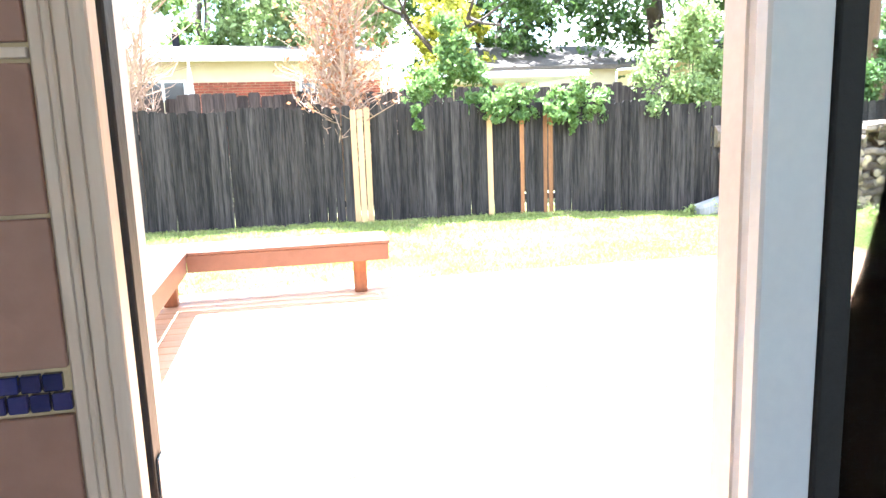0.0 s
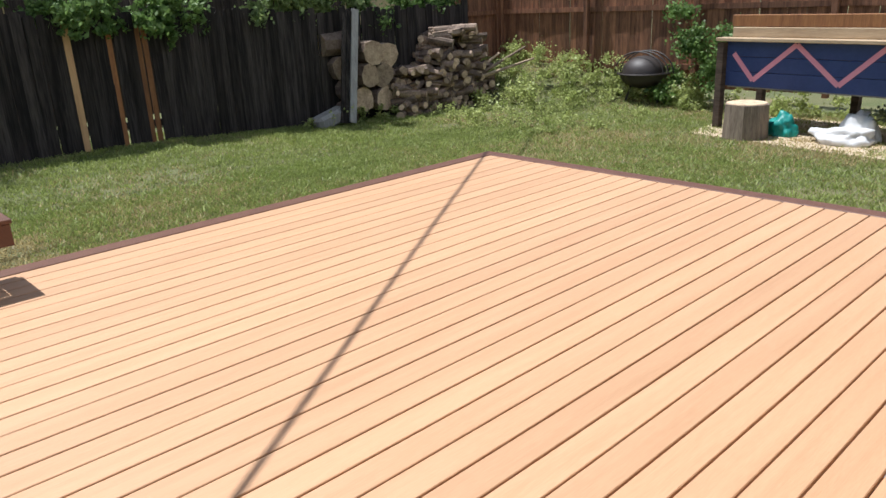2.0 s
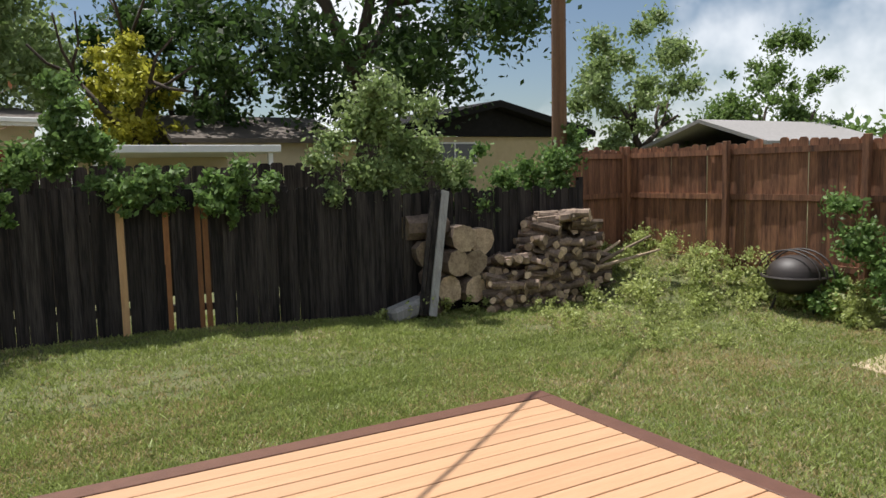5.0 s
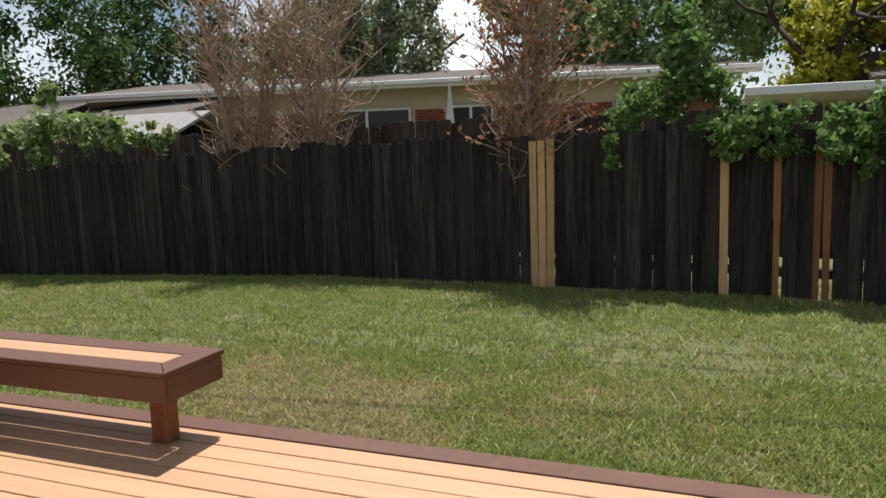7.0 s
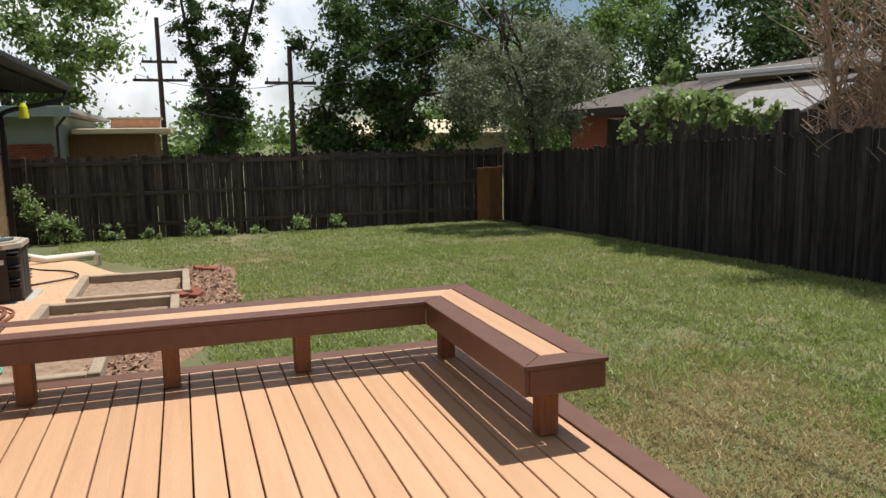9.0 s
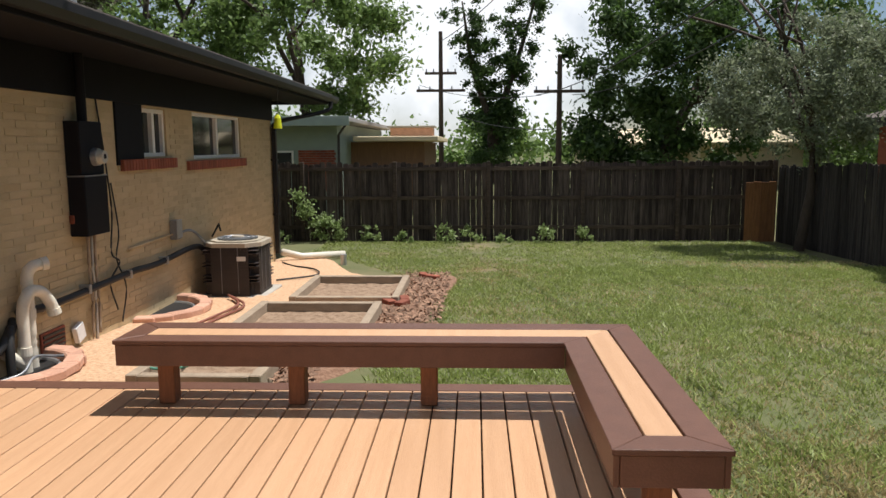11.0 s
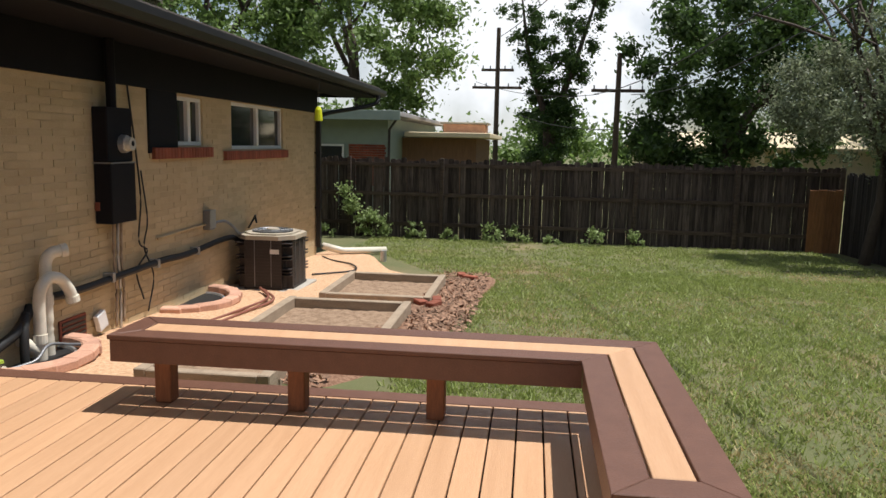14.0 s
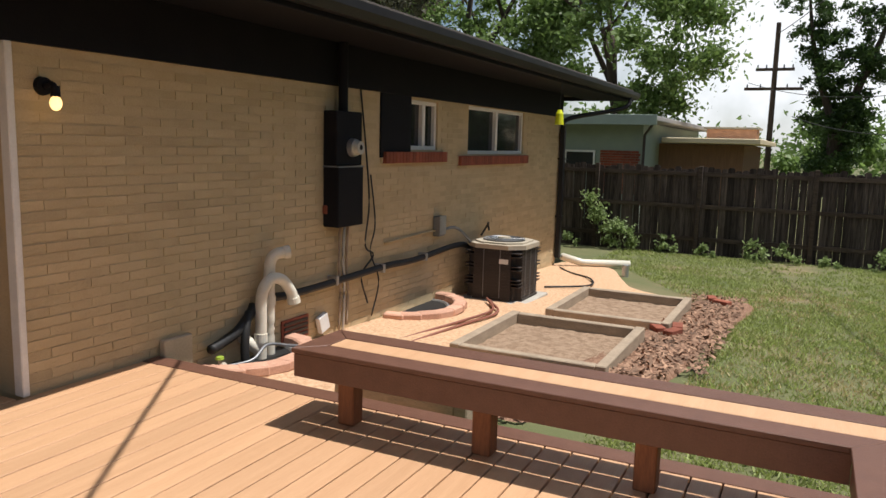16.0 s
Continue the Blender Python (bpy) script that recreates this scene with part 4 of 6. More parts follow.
# ---- grass and weeds ----
def in_any(x, y):
    if DX0 - 0.02 < x < DX1 + 0.02 and -3 < y < DY1 + 0.01:
        return True
    if -11.0 < x < -0.9 and -1.2 < y < 2.1 - max(0.0, (-x - 7.3)) * 0.55 and y < (1.28 if x > -2.6 else 2.1):
        return True
    return (-7.8 < x < -1.6 and 1.2 < y < (2.5 if x < -3 else 1.5)) or y < -0.9


def dry_at(x, y):
    """How dry the lawn is: wide patches, and a worn strip round the deck's corners."""
    v = 0.5 + 0.9 * (noise.noise(Vector((x * 0.45, y * 0.45, 3.0))) + 0.5 * noise.noise(Vector((x * 1.7, y * 1.7, 9.0)))) - 0.28
    v += 0.30 * max(0.0, noise.noise(Vector((x * 0.5, y * 4.5, 5.0))))
    for cx, cy, rx, ry, k in ((0.6, 4.9, 1.7, 1.3, 0.62), (0.1, 6.0, 0.9, 0.7, 0.35), (3.7, 4.9, 1.2, 0.7, 0.50), (1.6, 4.5, 1.2, 0.5, 0.35), (8.3, 3.6, 2.6, 2.4, 0.45), (9.0, 7.2, 1.8, 1.2, 0.30), (-3.6, 3.3, 1.6, 0.8, 0.16)):
        v += k * max(0.0, 1 - ((x - cx) / rx) ** 2 - ((y - cy) / ry) ** 2)
    return min(max(v, 0.0), 1.0)


def build_grass(name, n, area, hmin, hmax, material, label, seed, dry=False):
    rnd = np.random.default_rng(seed)
    x0, x1, y0, y1 = area
    out = []
    # blades stand in small tufts
    for _ in range(n // 6):
        cx, cy = rnd.uniform(x0, x1), rnd.uniform(y0, y1)
        if in_any(cx, cy) or (rnd.random() < dry_at(cx, cy)) != dry:
            continue
        tall = 0.75 + 0.5 * (0.5 + noise.noise(Vector((cx * 2.6, cy * 2.6, 1.0))))
        for _b in range(6):
            x, y = cx + rnd.normal() * 0.045, cy + rnd.normal() * 0.045
            if in_any(x, y):
                continue
            a, h = rnd.uniform(0, 6.283), rnd.uniform(hmin, hmax) * tall
            w = 0.0045 + 0.005 * rnd.random()
            z = ground_z(x, y)
            lx, ly = rnd.normal() * h * 0.75, rnd.normal() * h * 0.75
            ca, sa = math.cos(a) * w, math.sin(a) * w
            out.append(((x - ca, y - sa, z - 0.005), (x + ca, y + sa, z - 0.005), (x + lx + ca * 0.3, y + ly + sa * 0.3, z + h), (x + lx - ca * 0.3, y + ly - sa * 0.3, z + h)))
    ob = part(name, leaf_mesh(name, np.array(out).reshape(-1, 3), material), material)
    tagged(ob, label, "grass", kind="stuff")


def build_chips():
    rnd = np.random.default_rng(91)
    out = []
    for _ in range(5200):
        x = rnd.uniform(-7.9, -1.5)
        y = rnd.uniform(1.25, 2.75)
        lo = 1.3 if x > -2.8 else 2.02
        if not lo - 0.1 < y < (1.75 if x > -2.4 else 2.35 if x > -3.4 else 2.62):
            continue
        a, l, w, z = rnd.uniform(0, 6.283), rnd.uniform(0.015, 0.045), rnd.uniform(0.006, 0.014), ground_z(x, y) + 0.058
        c, d, k = math.cos(a), math.sin(a), rnd.normal() * 0.012
        out.append(((x - c * l - d * w, y - d * l + c * w, z - k), (x - c * l + d * w, y - d * l - c * w, z - k + 0.006), (x + c * l + d * w, y + d * l - c * w, z + k + 0.006), (x + c * l - d * w, y + d * l + c * w, z + k)))
    ob = part("mulch_chips", leaf_mesh("mulch_chips", np.array(out).reshape(-1, 3), M_CHIP), M_CHIP)
    tagged(ob, "loose reddish brown bark chips", "mulch", kind="stuff")


build_chips()
build_grass("grass", 330000, (-9, 9, 2.2, 10.2), 0.014, 0.048, M_BLADE, "short mown green grass blades", 51)
build_grass("grass_near", 110000, (-0.5, 6.6, 4.05, 6.4), 0.014, 0.045, M_BLADE, "short mown green grass blades by the deck", 55)
build_grass("dry_grass_near", 60000, (-0.8, 6.6, 4.05, 6.2), 0.010, 0.03, M_DRY, "straw yellow dry grass by the deck", 56, dry=True)
build_grass("dry_grass_side", 90000, (5.76, 12.2, 0.5, 6.5), 0.010, 0.035, M_DRY, "straw yellow dry grass beside the deck", 57, dry=True)
build_grass("grass_far", 70000, (-14.2, -8, -0.5, 9.6), 0.018, 0.05, M_BLADE, "short mown green grass blades", 52)
build_grass("grass_side", 130000, (5.76, 12.4, -0.5, 9.4), 0.015, 0.05, M_BLADE, "patchy green grass blades", 53)
build_grass("dry_grass", 230000, (-10, 12, 1.5, 10.2), 0.010, 0.032, M_DRY, "straw yellow dry grass blades", 54, dry=True)


def weed_patch(name, spots, leaves, size, material, label, seed):
    build_bush(name, [(x, y, ground_z(x, y) + h, r) for x, y, h, r in spots], leaves, size, material, label, seed, "weeds", False)["kind"] = "stuff"


for k, y in enumerate((-1.8, -0.9, 0.4, 1.2, 2.2, 2.8, 3.6, 4.6, 5.5)):
    r = 0.16 + 0.09 * ((k * 5) % 3)
    weed_patch("weed", [(-14.0, y, r * 0.8, r), (-13.9, y + 0.25, r * 0.5, r * 0.7)], 160, 0.05, M_LEAFL, "leafy green weeds at the foot of the fence", 60 + k)
weed_patch("bindweed", [(-13.9, -0.6, 0.5, 0.4), (-13.9, -1.2, 0.9, 0.45), (-13.9, -0.3, 0.25, 0.3)], 900, 0.05, M_LEAFL, "green climbing weeds on the side fence", 71)
rw = random.Random(5)
weed_patch("weed_bank", [(rw.uniform(10.2, 12.1), rw.uniform(6.4, 9.5), 0.12, rw.uniform(0.2, 0.42)) for _ in range(46)], 9000, 0.035, M_WEED, "tangle of green weeds on the bank by the fence", 72)
weed_patch("weed_bank", [(rw.uniform(11.4, 12.3), rw.uniform(2.0, 7.0), 0.10, rw.uniform(0.15, 0.36)) for _ in range(34)], 5500, 0.035, M_WEED, "tangle of green weeds behind the raised planter", 73)
weed_patch("clover_patch", [(rw.uniform(8.4, 11.2), rw.uniform(5.2, 8.4), 0.02, rw.uniform(0.12, 0.3)) for _ in range(60)], 7000, 0.024, M_WEED, "low pale green clover spreading in the lawn", 77)
weed_patch("fence_vine", [(11.9, 5.2, 0.9, 0.42), (11.8, 4.8, 0.5, 0.45), (12.0, 5.5, 1.4, 0.38), (11.9, 4.5, 1.2, 0.4), (11.7, 5.6, 0.4, 0.4)], 2600, 0.045, M_IVY, "green vine climbing the stained fence behind the planter", 75)
weed_patch("weed_edge", [(6.2 + 0.35 * k, 9.75 - 0.05 * (k % 3), 0.08, 0.15) for k in range(11)], 1600, 0.03, M_WEED, "low weeds along the woodpile", 74)


# ---- woodpile ----
def log_mesh(r, length, split, seed):
    rnd = random.Random(seed)
    n = 9
    pr = []
    for k in range(n):
        a = 2 * math.pi * k / n
        q = r * (1 + rnd.uniform(-0.12, 0.12))
        if split and math.sin(a) > 0.1:
            q *= 0.55
        pr.append((math.cos(a) * q, math.sin(a) * q))
    v = [(x, -length / 2, z) for x, z in pr] + [(x * 0.95, length / 2, z * 0.95) for x, z in pr]
    f = [tuple(range(n))[::-1], tuple(range(n, 2 * n))] + [(k, (k + 1) % n, (k + 1) % n + n, k + n) for k in range(n)]
    me = mesh_of("log", v, f, M_LOG)
    me.materials.append(M_LOGEND)
    me.polygons[0].material_index = me.polygons[1].material_index = 1
    return me


def nudge(name_starts, dx, dy):
    """Sets things along the fence line onto their final spots."""
    for ob in scene.objects:
        if ob.parent is None and ob.name.startswith(name_starts):
            x, y = ob.location.x, ob.location.y
            ob.location = (x + dx, y + dy, ob.location.z + ground_z(x + dx, y + dy) - ground_z(x, y))


def build_woodpile():
    t = thing("woodpile", (8.3, 10.0, ground_z(8.3, 10.0)), "heaped pile of split firewood and round logs by the fence", "woodpile")
    g = ground_z(8.3, 10.0)
    rnd = random.Random(9)
    small = [log_mesh(rnd.uniform(0.05, 0.085), rnd.uniform(0.36, 0.5), k % 2, k) for k in range(10)]
    big = [log_mesh(rnd.uniform(0.17, 0.22), 0.42, False, 40 + k) for k in range(4)]

    def add(me, x, y, z, yaw, roll, tilt=0):
        ob = new("log", me)
        ob.parent = t
        ob.matrix_basis = pose(x - 8.3, y - 10.0, z - g, tilt, roll, yaw)
    for x, z in ((7.25, 0.05), (7.65, 0.02), (7.3, 0.42), (7.7, 0.40), (7.45, 0.80), (7.85, 0.72), (8.1, 0.1)):
        add(rnd.choice(big), x, 10.0 + rnd.uniform(-0.06, 0.06), z - 0.05 + 0.02, rnd.uniform(-14, 14), rnd.uniform(0, 360))
    def height(x):
        return 0.70 if x < 8.6 else (0.70 + 0.60 * smooth01((x - 8.5) / 0.5)) * (1 - 0.75 * smooth01((x - 9.5) / 0.8))
    for row in (0.0, -0.35):
        x = 7.95
        while x < 10.2:
            z = 0.0
            while z < height(x) * (1.0 if row == 0 else 0.72):
                add(rnd.choice(small), x + rnd.uniform(-0.04, 0.04), 10.05 + row + rnd.uniform(-0.05, 0.05), ground_z(x, 10) + 0.05 + z, rnd.choice((rnd.uniform(-70, 70), rnd.uniform(50, 130))), rnd.uniform(0, 360), rnd.uniform(-24, 24))
                z += 0.11
            x += 0.125
    for k in range(60):
        x = rnd.uniform(8.05, 10.1)
        add(rnd.choice(small), x, 9.9 + rnd.uniform(-0.25, 0.15), ground_z(x, 10) + height(x) + 0.02 + rnd.uniform(0, 0.07), rnd.uniform(20, 160), rnd.uniform(0, 360), rnd.uniform(-15, 15))
    for a, b in (((9.9, 9.7, 0.55), (10.9, 9.5, 0.95)), ((9.8, 9.6, 0.5), (10.8, 9.2, 0.75)), ((9.9, 9.8, 0.6), (10.6, 9.9, 0.85))):
        off = Vector((8.3, 10.0, 0.0))
        part("branch", rod(Vector(a) - off, Vector(b) - off, 0.035, 0.02, 7), M_LOGEND, t)
    return t


build_woodpile()
lt = thing("loose_log", (6.55, 9.85, ground_z(6.55, 9.85)), "short split log lying by the fence", "log")
part("wood", box(-0.33, -0.12, 0.0, 0.30, 0.14, 0.24, 0.05, m=pose(0, 0, 0.02, 0, -12, 10)), M_GREYWOOD, lt)
lf = thing("resting_log", (7.0, 10.18, ground_z(7.0, 10.18)), "thick log resting on top of stacked rounds", "log")
part("wood", log_mesh(0.2, 0.62, False, 91), M_LOG, lf).matrix_basis = pose(0, -0.02, 1.28, 0, 0, 82)
part("support", log_mesh(0.2, 0.40, False, 92), M_LOG, lf).matrix_basis = pose(0, -0.02, 0.17, 0, 0, 8)
part("support", log_mesh(0.2, 0.40, False, 93), M_LOG, lf).matrix_basis = pose(0.05, -0.02, 0.54, 0, 40, 4)
part("support", log_mesh(0.2, 0.40, False, 94), M_LOG, lf).matrix_basis = pose(-0.03, -0.02, 0.91, 0, 80, -5)
for k, (x0, x1, d) in enumerate(((6.86, 7.24, 0.0), (6.80, 7.16, 0.06), (6.75, 7.09, 0.10))):
    pk = part("leaning_plank", bmesh.new(), M_GREYWOOD)
    bm = bmesh.new()
    a, b = Vector((x0, 9.80 + d, ground_z(x0, 9.8) - 0.03)), Vector((x1, 10.02 + d * 0.5, 1.36 - 0.03 * k))
    side = Vector((0.055, -0.01, -0.015))
    th = Vector((0.005, 0.022, 0))
    vs = [bm.verts.new(p + s1 * side + s2 * th) for p in (a, b) for s1 in (-1, 1) for s2 in (-1, 1)]
    for f in CUBE_F:
        bm.faces.new([vs[j] for j in f])
    bmesh.ops.recalc_face_normals(bm, faces=bm.faces)
    bmesh.ops.bevel(bm, geom=bm.edges[:], offset=0.004, segments=1, affect="EDGES")
    bm.to_mesh(pk.data)
    bm.free()
    pk.data.materials.clear()
    pk.data.materials.append(M_GREYWOOD if k == 0 else M_FENCE)
    tagged(pk, "weathered grey plank leaning on the fence", "plank", "leaning planks")


nudge(("bare_tree", "withered_tree"), 0.6, -0.85)
nudge(("ivy_shrub", "vine"), 0.58, -0.92)
nudge(("tall_shrub", "hedge_vine"), 0.62, -1.25)
nudge("young_shrub", 0.3, -0.05)
nudge("weed_edge", 0.6, -0.85)
nudge(("woodpile", "resting_log", "loose_log"), 0.68, -0.95)
for ob in scene.objects:
    if ob.name.startswith("leaning_plank"):
        ob.location = (0.62, -1.12, 0.02)


# ---- raised planter, grill and clutter ----
def build_planter():
    px, py = 10.62, 2.47
    g = ground_z(px, py)
    t = thing("raised_planter", (px, py, g), "navy painted raised planter with a pink zigzag, on wooden legs", "planter")
    t.scale = (1.14, 1.14, 1.14)
    L = 1.22
    m = pose(0, 0, 0, 0, 0, -8)

    def add(nm, bm, mt, lb="", p=None):
        ob = part(nm, bm, mt, p or t, lb)
        if not p:
            ob.matrix_basis = m
        return ob
    fx = -0.38
    face = None
    for k in range(3):
        z = 0.52 + k * 0.175
        b = add("front_board", box(fx, -L, z, fx + 0.03, L, z + 0.17, 0.004), M_NAVY)
        face = face or b
        add("back_board", box(0.40, -L, z, 0.43, L, z + 0.17, 0.004), M_GREYWOOD)
    for k, mt in enumerate((M_NAVY, M_LIME, M_PURPLE, M_ORANGE, M_LIME, M_PINK, M_NAVY)):
        y = fx + 0.04 + k * 0.108
        add("end_board", box(y, -L, 0.52, y + 0.10, -L + 0.03, 1.04, 0.003), mt, "brightly painted end board")
        add("end_board", box(y, L - 0.03, 0.52, y + 0.10, L, 1.04, 0.003), M_NAVY)
    zz = [(1.10, 0.90), (0.83, 0.60), (0.32, 1.02), (-0.19, 0.60), (-0.66, 1.02), (-1.12, 0.60)]
    for (y0, z0), (y1, z1) in zip(zz, zz[1:]):
        bm = bmesh.new()
        d = Vector((0, y1 - y0, z1 - z0)).normalized()
        n = Vector((0, -d.z, d.y)) * 0.028
        a, b = Vector((fx - 0.006, y0, z0)), Vector((fx - 0.006, y1, z1))
        vs = [bm.verts.new(p + s * n + Vector((q, 0, 0))) for p in (a, b) for s in (-1, 1) for q in (-0.002, 0.005)]
        for f in CUBE_F:
            bm.faces.new([vs[j] for j in f])
        add("zigzag_stripe", bm, M_PINK, "pink painted zigzag stripe")
    for x, y in ((fx - 0.04, -L - 0.02), (fx - 0.04, L + 0.02), (0.44, -L), (0.44, L), (0.44, 0.0)):
        add("leg", box(x - 0.045, y - 0.045, -0.02, x + 0.045, y + 0.045, 1.03, 0.006), M_RAIL, "dark weathered leg")
    add("rim", box(fx - 0.10, -L - 0.08, 1.045, fx + 0.06, L + 0.08, 1.085, 0.006), M_TANWOOD)
    add("rim", box(0.36, -L - 0.08, 1.05, 0.50, L + 0.08, 1.085, 0.006), M_NEWWOOD)
    add("upper_board", box(fx + 0.04, -L - 0.35, 1.088, fx + 0.08, L - 0.05, 1.20, 0.006), M_TANWOOD, "weathered tan upper board")
    add("upper_board", box(fx + 0.05, -L - 0.35, 1.204, fx + 0.09, L - 0.03, 1.34, 0.006), M_OLDCEDAR, "reddish brown upper board")
    add("soil", box(fx + 0.035, -L + 0.035, 0.80, 0.395, L - 0.035, 0.98), M_SOIL)
    add("floor_board", box(fx + 0.035, -L + 0.035, 0.50, 0.395, L - 0.035, 0.53), M_GREYWOOD)
    add("side_shelf", box(fx, -L - 0.62, 0.50, 0.30, -L - 0.07, 0.535, 0.006), M_PINK, "pink painted side shelf")
    add("shelf_leg", box(0.2, -L - 0.56, -0.02, 0.28, -L - 0.48, 0.50, 0.005), M_GREYWOOD)
    return t


build_planter()
sl = part("concrete_slab", prism([(9.75, 4.05), (9.3, 0.8), (11.4, 0.6), (11.7, 4.2)], ground_z(10, 2.4) - 0.06, ground_z(10, 2.4) + 0.012, 0.006), M_SLAB)
tagged(sl, "pale concrete slab under the raised planter", "slab")
st = thing("tree_stump", (9.85, 3.30, ground_z(9.85, 3.30) + 0.01), "upright sawn tree stump with grey bark", "stump")
bm = bmesh.new()
ring0, ring1 = [], []
rs = random.Random(3)
for k in range(18):
    a = 2 * math.pi * k / 18
    q = 0.275 * (1 + rs.uniform(-0.06, 0.06))
    ring0.append(bm.verts.new((math.cos(a) * q * 1.06, math.sin(a) * q * 1.06, 0.0)))
    ring1.append(bm.verts.new((math.cos(a) * q, math.sin(a) * q, 0.44)))
for k in range(18):
    bm.faces.new((ring0[k], ring0[(k + 1) % 18], ring1[(k + 1) % 18], ring1[k]))
bm.faces.new(ring0[::-1]), bm.faces.new(ring1)
part("bark", bm, M_STUMP, st)
part("cut_face", rod((0, 0, 0.442), (0, 0, 0.450), 0.25, 0.248, 18), M_LOGEND, st, "pale sawn top")


def lump(name, place, size, material, label, category, seed, neck=False):
    bm = bmesh.new()
    bmesh.ops.create_icosphere(bm, subdivisions=4, radius=1)
    for v in bm.verts:
        k = 1 + 0.42 * noise.noise(v.co * 1.5 + Vector((seed, 0, 0))) + 0.16 * noise.noise(v.co * 4 + Vector((seed, 3, 0))) + 0.05 * noise.noise(v.co * 11)
        v.co = Vector((v.co.x * size[0] * k, v.co.y * size[1] * k, max(-0.35, v.co.z * k) * size[2] + 0.34 * size[2]))
    ob = part(name, bm, material, smooth=True)
    ob.location = (*place, ground_z(*place) + 0.014)
    tagged(ob, label, category)


lump("teal_sack", (10.2, 2.95), (0.17, 0.17, 0.2), M_TEAL, "teal plastic sack on the slab under the planter", "sack", 1)
lump("white_sack", (10.05, 2.15), (0.2, 0.36, 0.16), M_BAG, "white plastic sack lying under the planter", "sack", 2)
lump("white_bag", (10.28, 2.05), (0.18, 0.22, 0.26), M_BAG, "upright white bag behind the lying sack", "bag", 5)
weed_patch("potted_weeds", [(10.35, 1.7, 0.25, 0.25), (10.4, 1.5, 0.35, 0.22), (10.5, 1.3, 0.3, 0.25), (10.7, 1.6, 0.3, 0.3)], 1300, 0.035, M_LEAFG, "straggly grey green weeds under the planter", 76)
bk = thing("bucket", (9.86, 0.95, ground_z(9.86, 0.95)), "white plastic bucket filled with soil", "bucket")
part("pail", rod((0, 0, 0), (0, 0, 0.34), 0.12, 0.15, 20), M_WHITE, bk)
part("rim", rod((0, 0, 0.325), (0, 0, 0.345), 0.158, 0.158, 20), M_WHITE, bk)
part("soil", rod((0, 0, 0.335), (0, 0, 0.350), 0.138, 0.13, 18), M_SOIL, bk)


def build_firepit():
    x, y = 11.69, 6.0
    t = thing("fire_bowl", (x, y, ground_z(x, y)), "dark metal fire bowl on legs with a domed mesh lid", "fire bowl")
    bm = bmesh.new()
    bmesh.ops.create_uvsphere(bm, u_segments=24, v_segments=12, radius=0.40)
    bmesh.ops.delete(bm, geom=[v for v in bm.verts if v.co.z > 0.02], context="VERTS")
    for v in bm.verts:
        v.co.z = v.co.z * 0.62 + 0.46
    part("bowl", bm, M_AC, t, smooth=True)
    part("rim", tube([(math.cos(a) * 0.43, math.sin(a) * 0.43, 0.47) for a in [2 * math.pi * k / 24 for k in range(25)]], 0.02, 6), M_AC, t)
    bm = bmesh.new()
    bmesh.ops.create_uvsphere(bm, u_segments=24, v_segments=12, radius=0.37)
    bmesh.ops.delete(bm, geom=[v for v in bm.verts if v.co.z < -0.02], context="VERTS")
    for v in bm.verts:
        v.co.z = v.co.z * 0.75 + 0.48
    part("lid", bm, M_AC, t, "scorched dark domed lid", smooth=True)
    for s in (-0.16, 0.0, 0.16):
        part("hoop", tube([(s, -math.cos(a) * 0.47, 0.47 + math.sin(a) * 0.36) for a in [math.pi * k / 16 for k in range(17)]], 0.012, 5), M_AC, t)
    for k in range(3):
        a = 2 * math.pi * k / 3 + 0.4
        part("leg", rod((math.cos(a) * 0.22, math.sin(a) * 0.22, 0.26), (math.cos(a) * 0.32, math.sin(a) * 0.32, -0.01), 0.018, 0.018, 7), M_AC, t)


build_firepit()


# ---- along the house wall ----
def build_bed(x0, y0, x1, y1, label):
    g = ground_z((x0 + x1) / 2, (y0 + y1) / 2)
    t = thing("garden_bed", ((x0 + x1) / 2, (y0 + y1) / 2, g), label, "garden bed", "timber garden beds")
    a, b = (x1 - x0) / 2, (y1 - y0) / 2
    w, h = 0.09, 0.16
    part("timber", box(-a, -b, -0.03, a, -b + w, h, 0.008), M_BEDWOOD, t)
    part("timber", box(-a, b - w, -0.03, a, b, h, 0.008), M_BEDWOOD, t)
    part("timber", box(-a, -b + w + 0.002, -0.03, -a + w, b - w - 0.002, h - 0.006, 0.008), M_BEDWOOD, t)
    part("timber", box(a - w, -b + w + 0.002, -0.03, a, b - w - 0.002, h - 0.006, 0.008), M_BEDWOOD, t)
    n = 24
    vs = [(-a + w + (2 * a - 2 * w) * i / n, -b + w + (2 * b - 2 * w) * j / n, 0.05 + 0.02 * noise.noise(Vector((i * 0.7 + x0, j * 0.7, 1)))) for j in range(n + 1) for i in range(n + 1)]
    fs = [(j * (n + 1) + i, j * (n + 1) + i + 1, (j + 1) * (n + 1) + i + 1, (j + 1) * (n + 1) + i) for j in range(n) for i in range(n)]
    part("soil", mesh_of("soil", vs, fs, M_SOIL, True), M_SOIL, t, "dry brown soil")


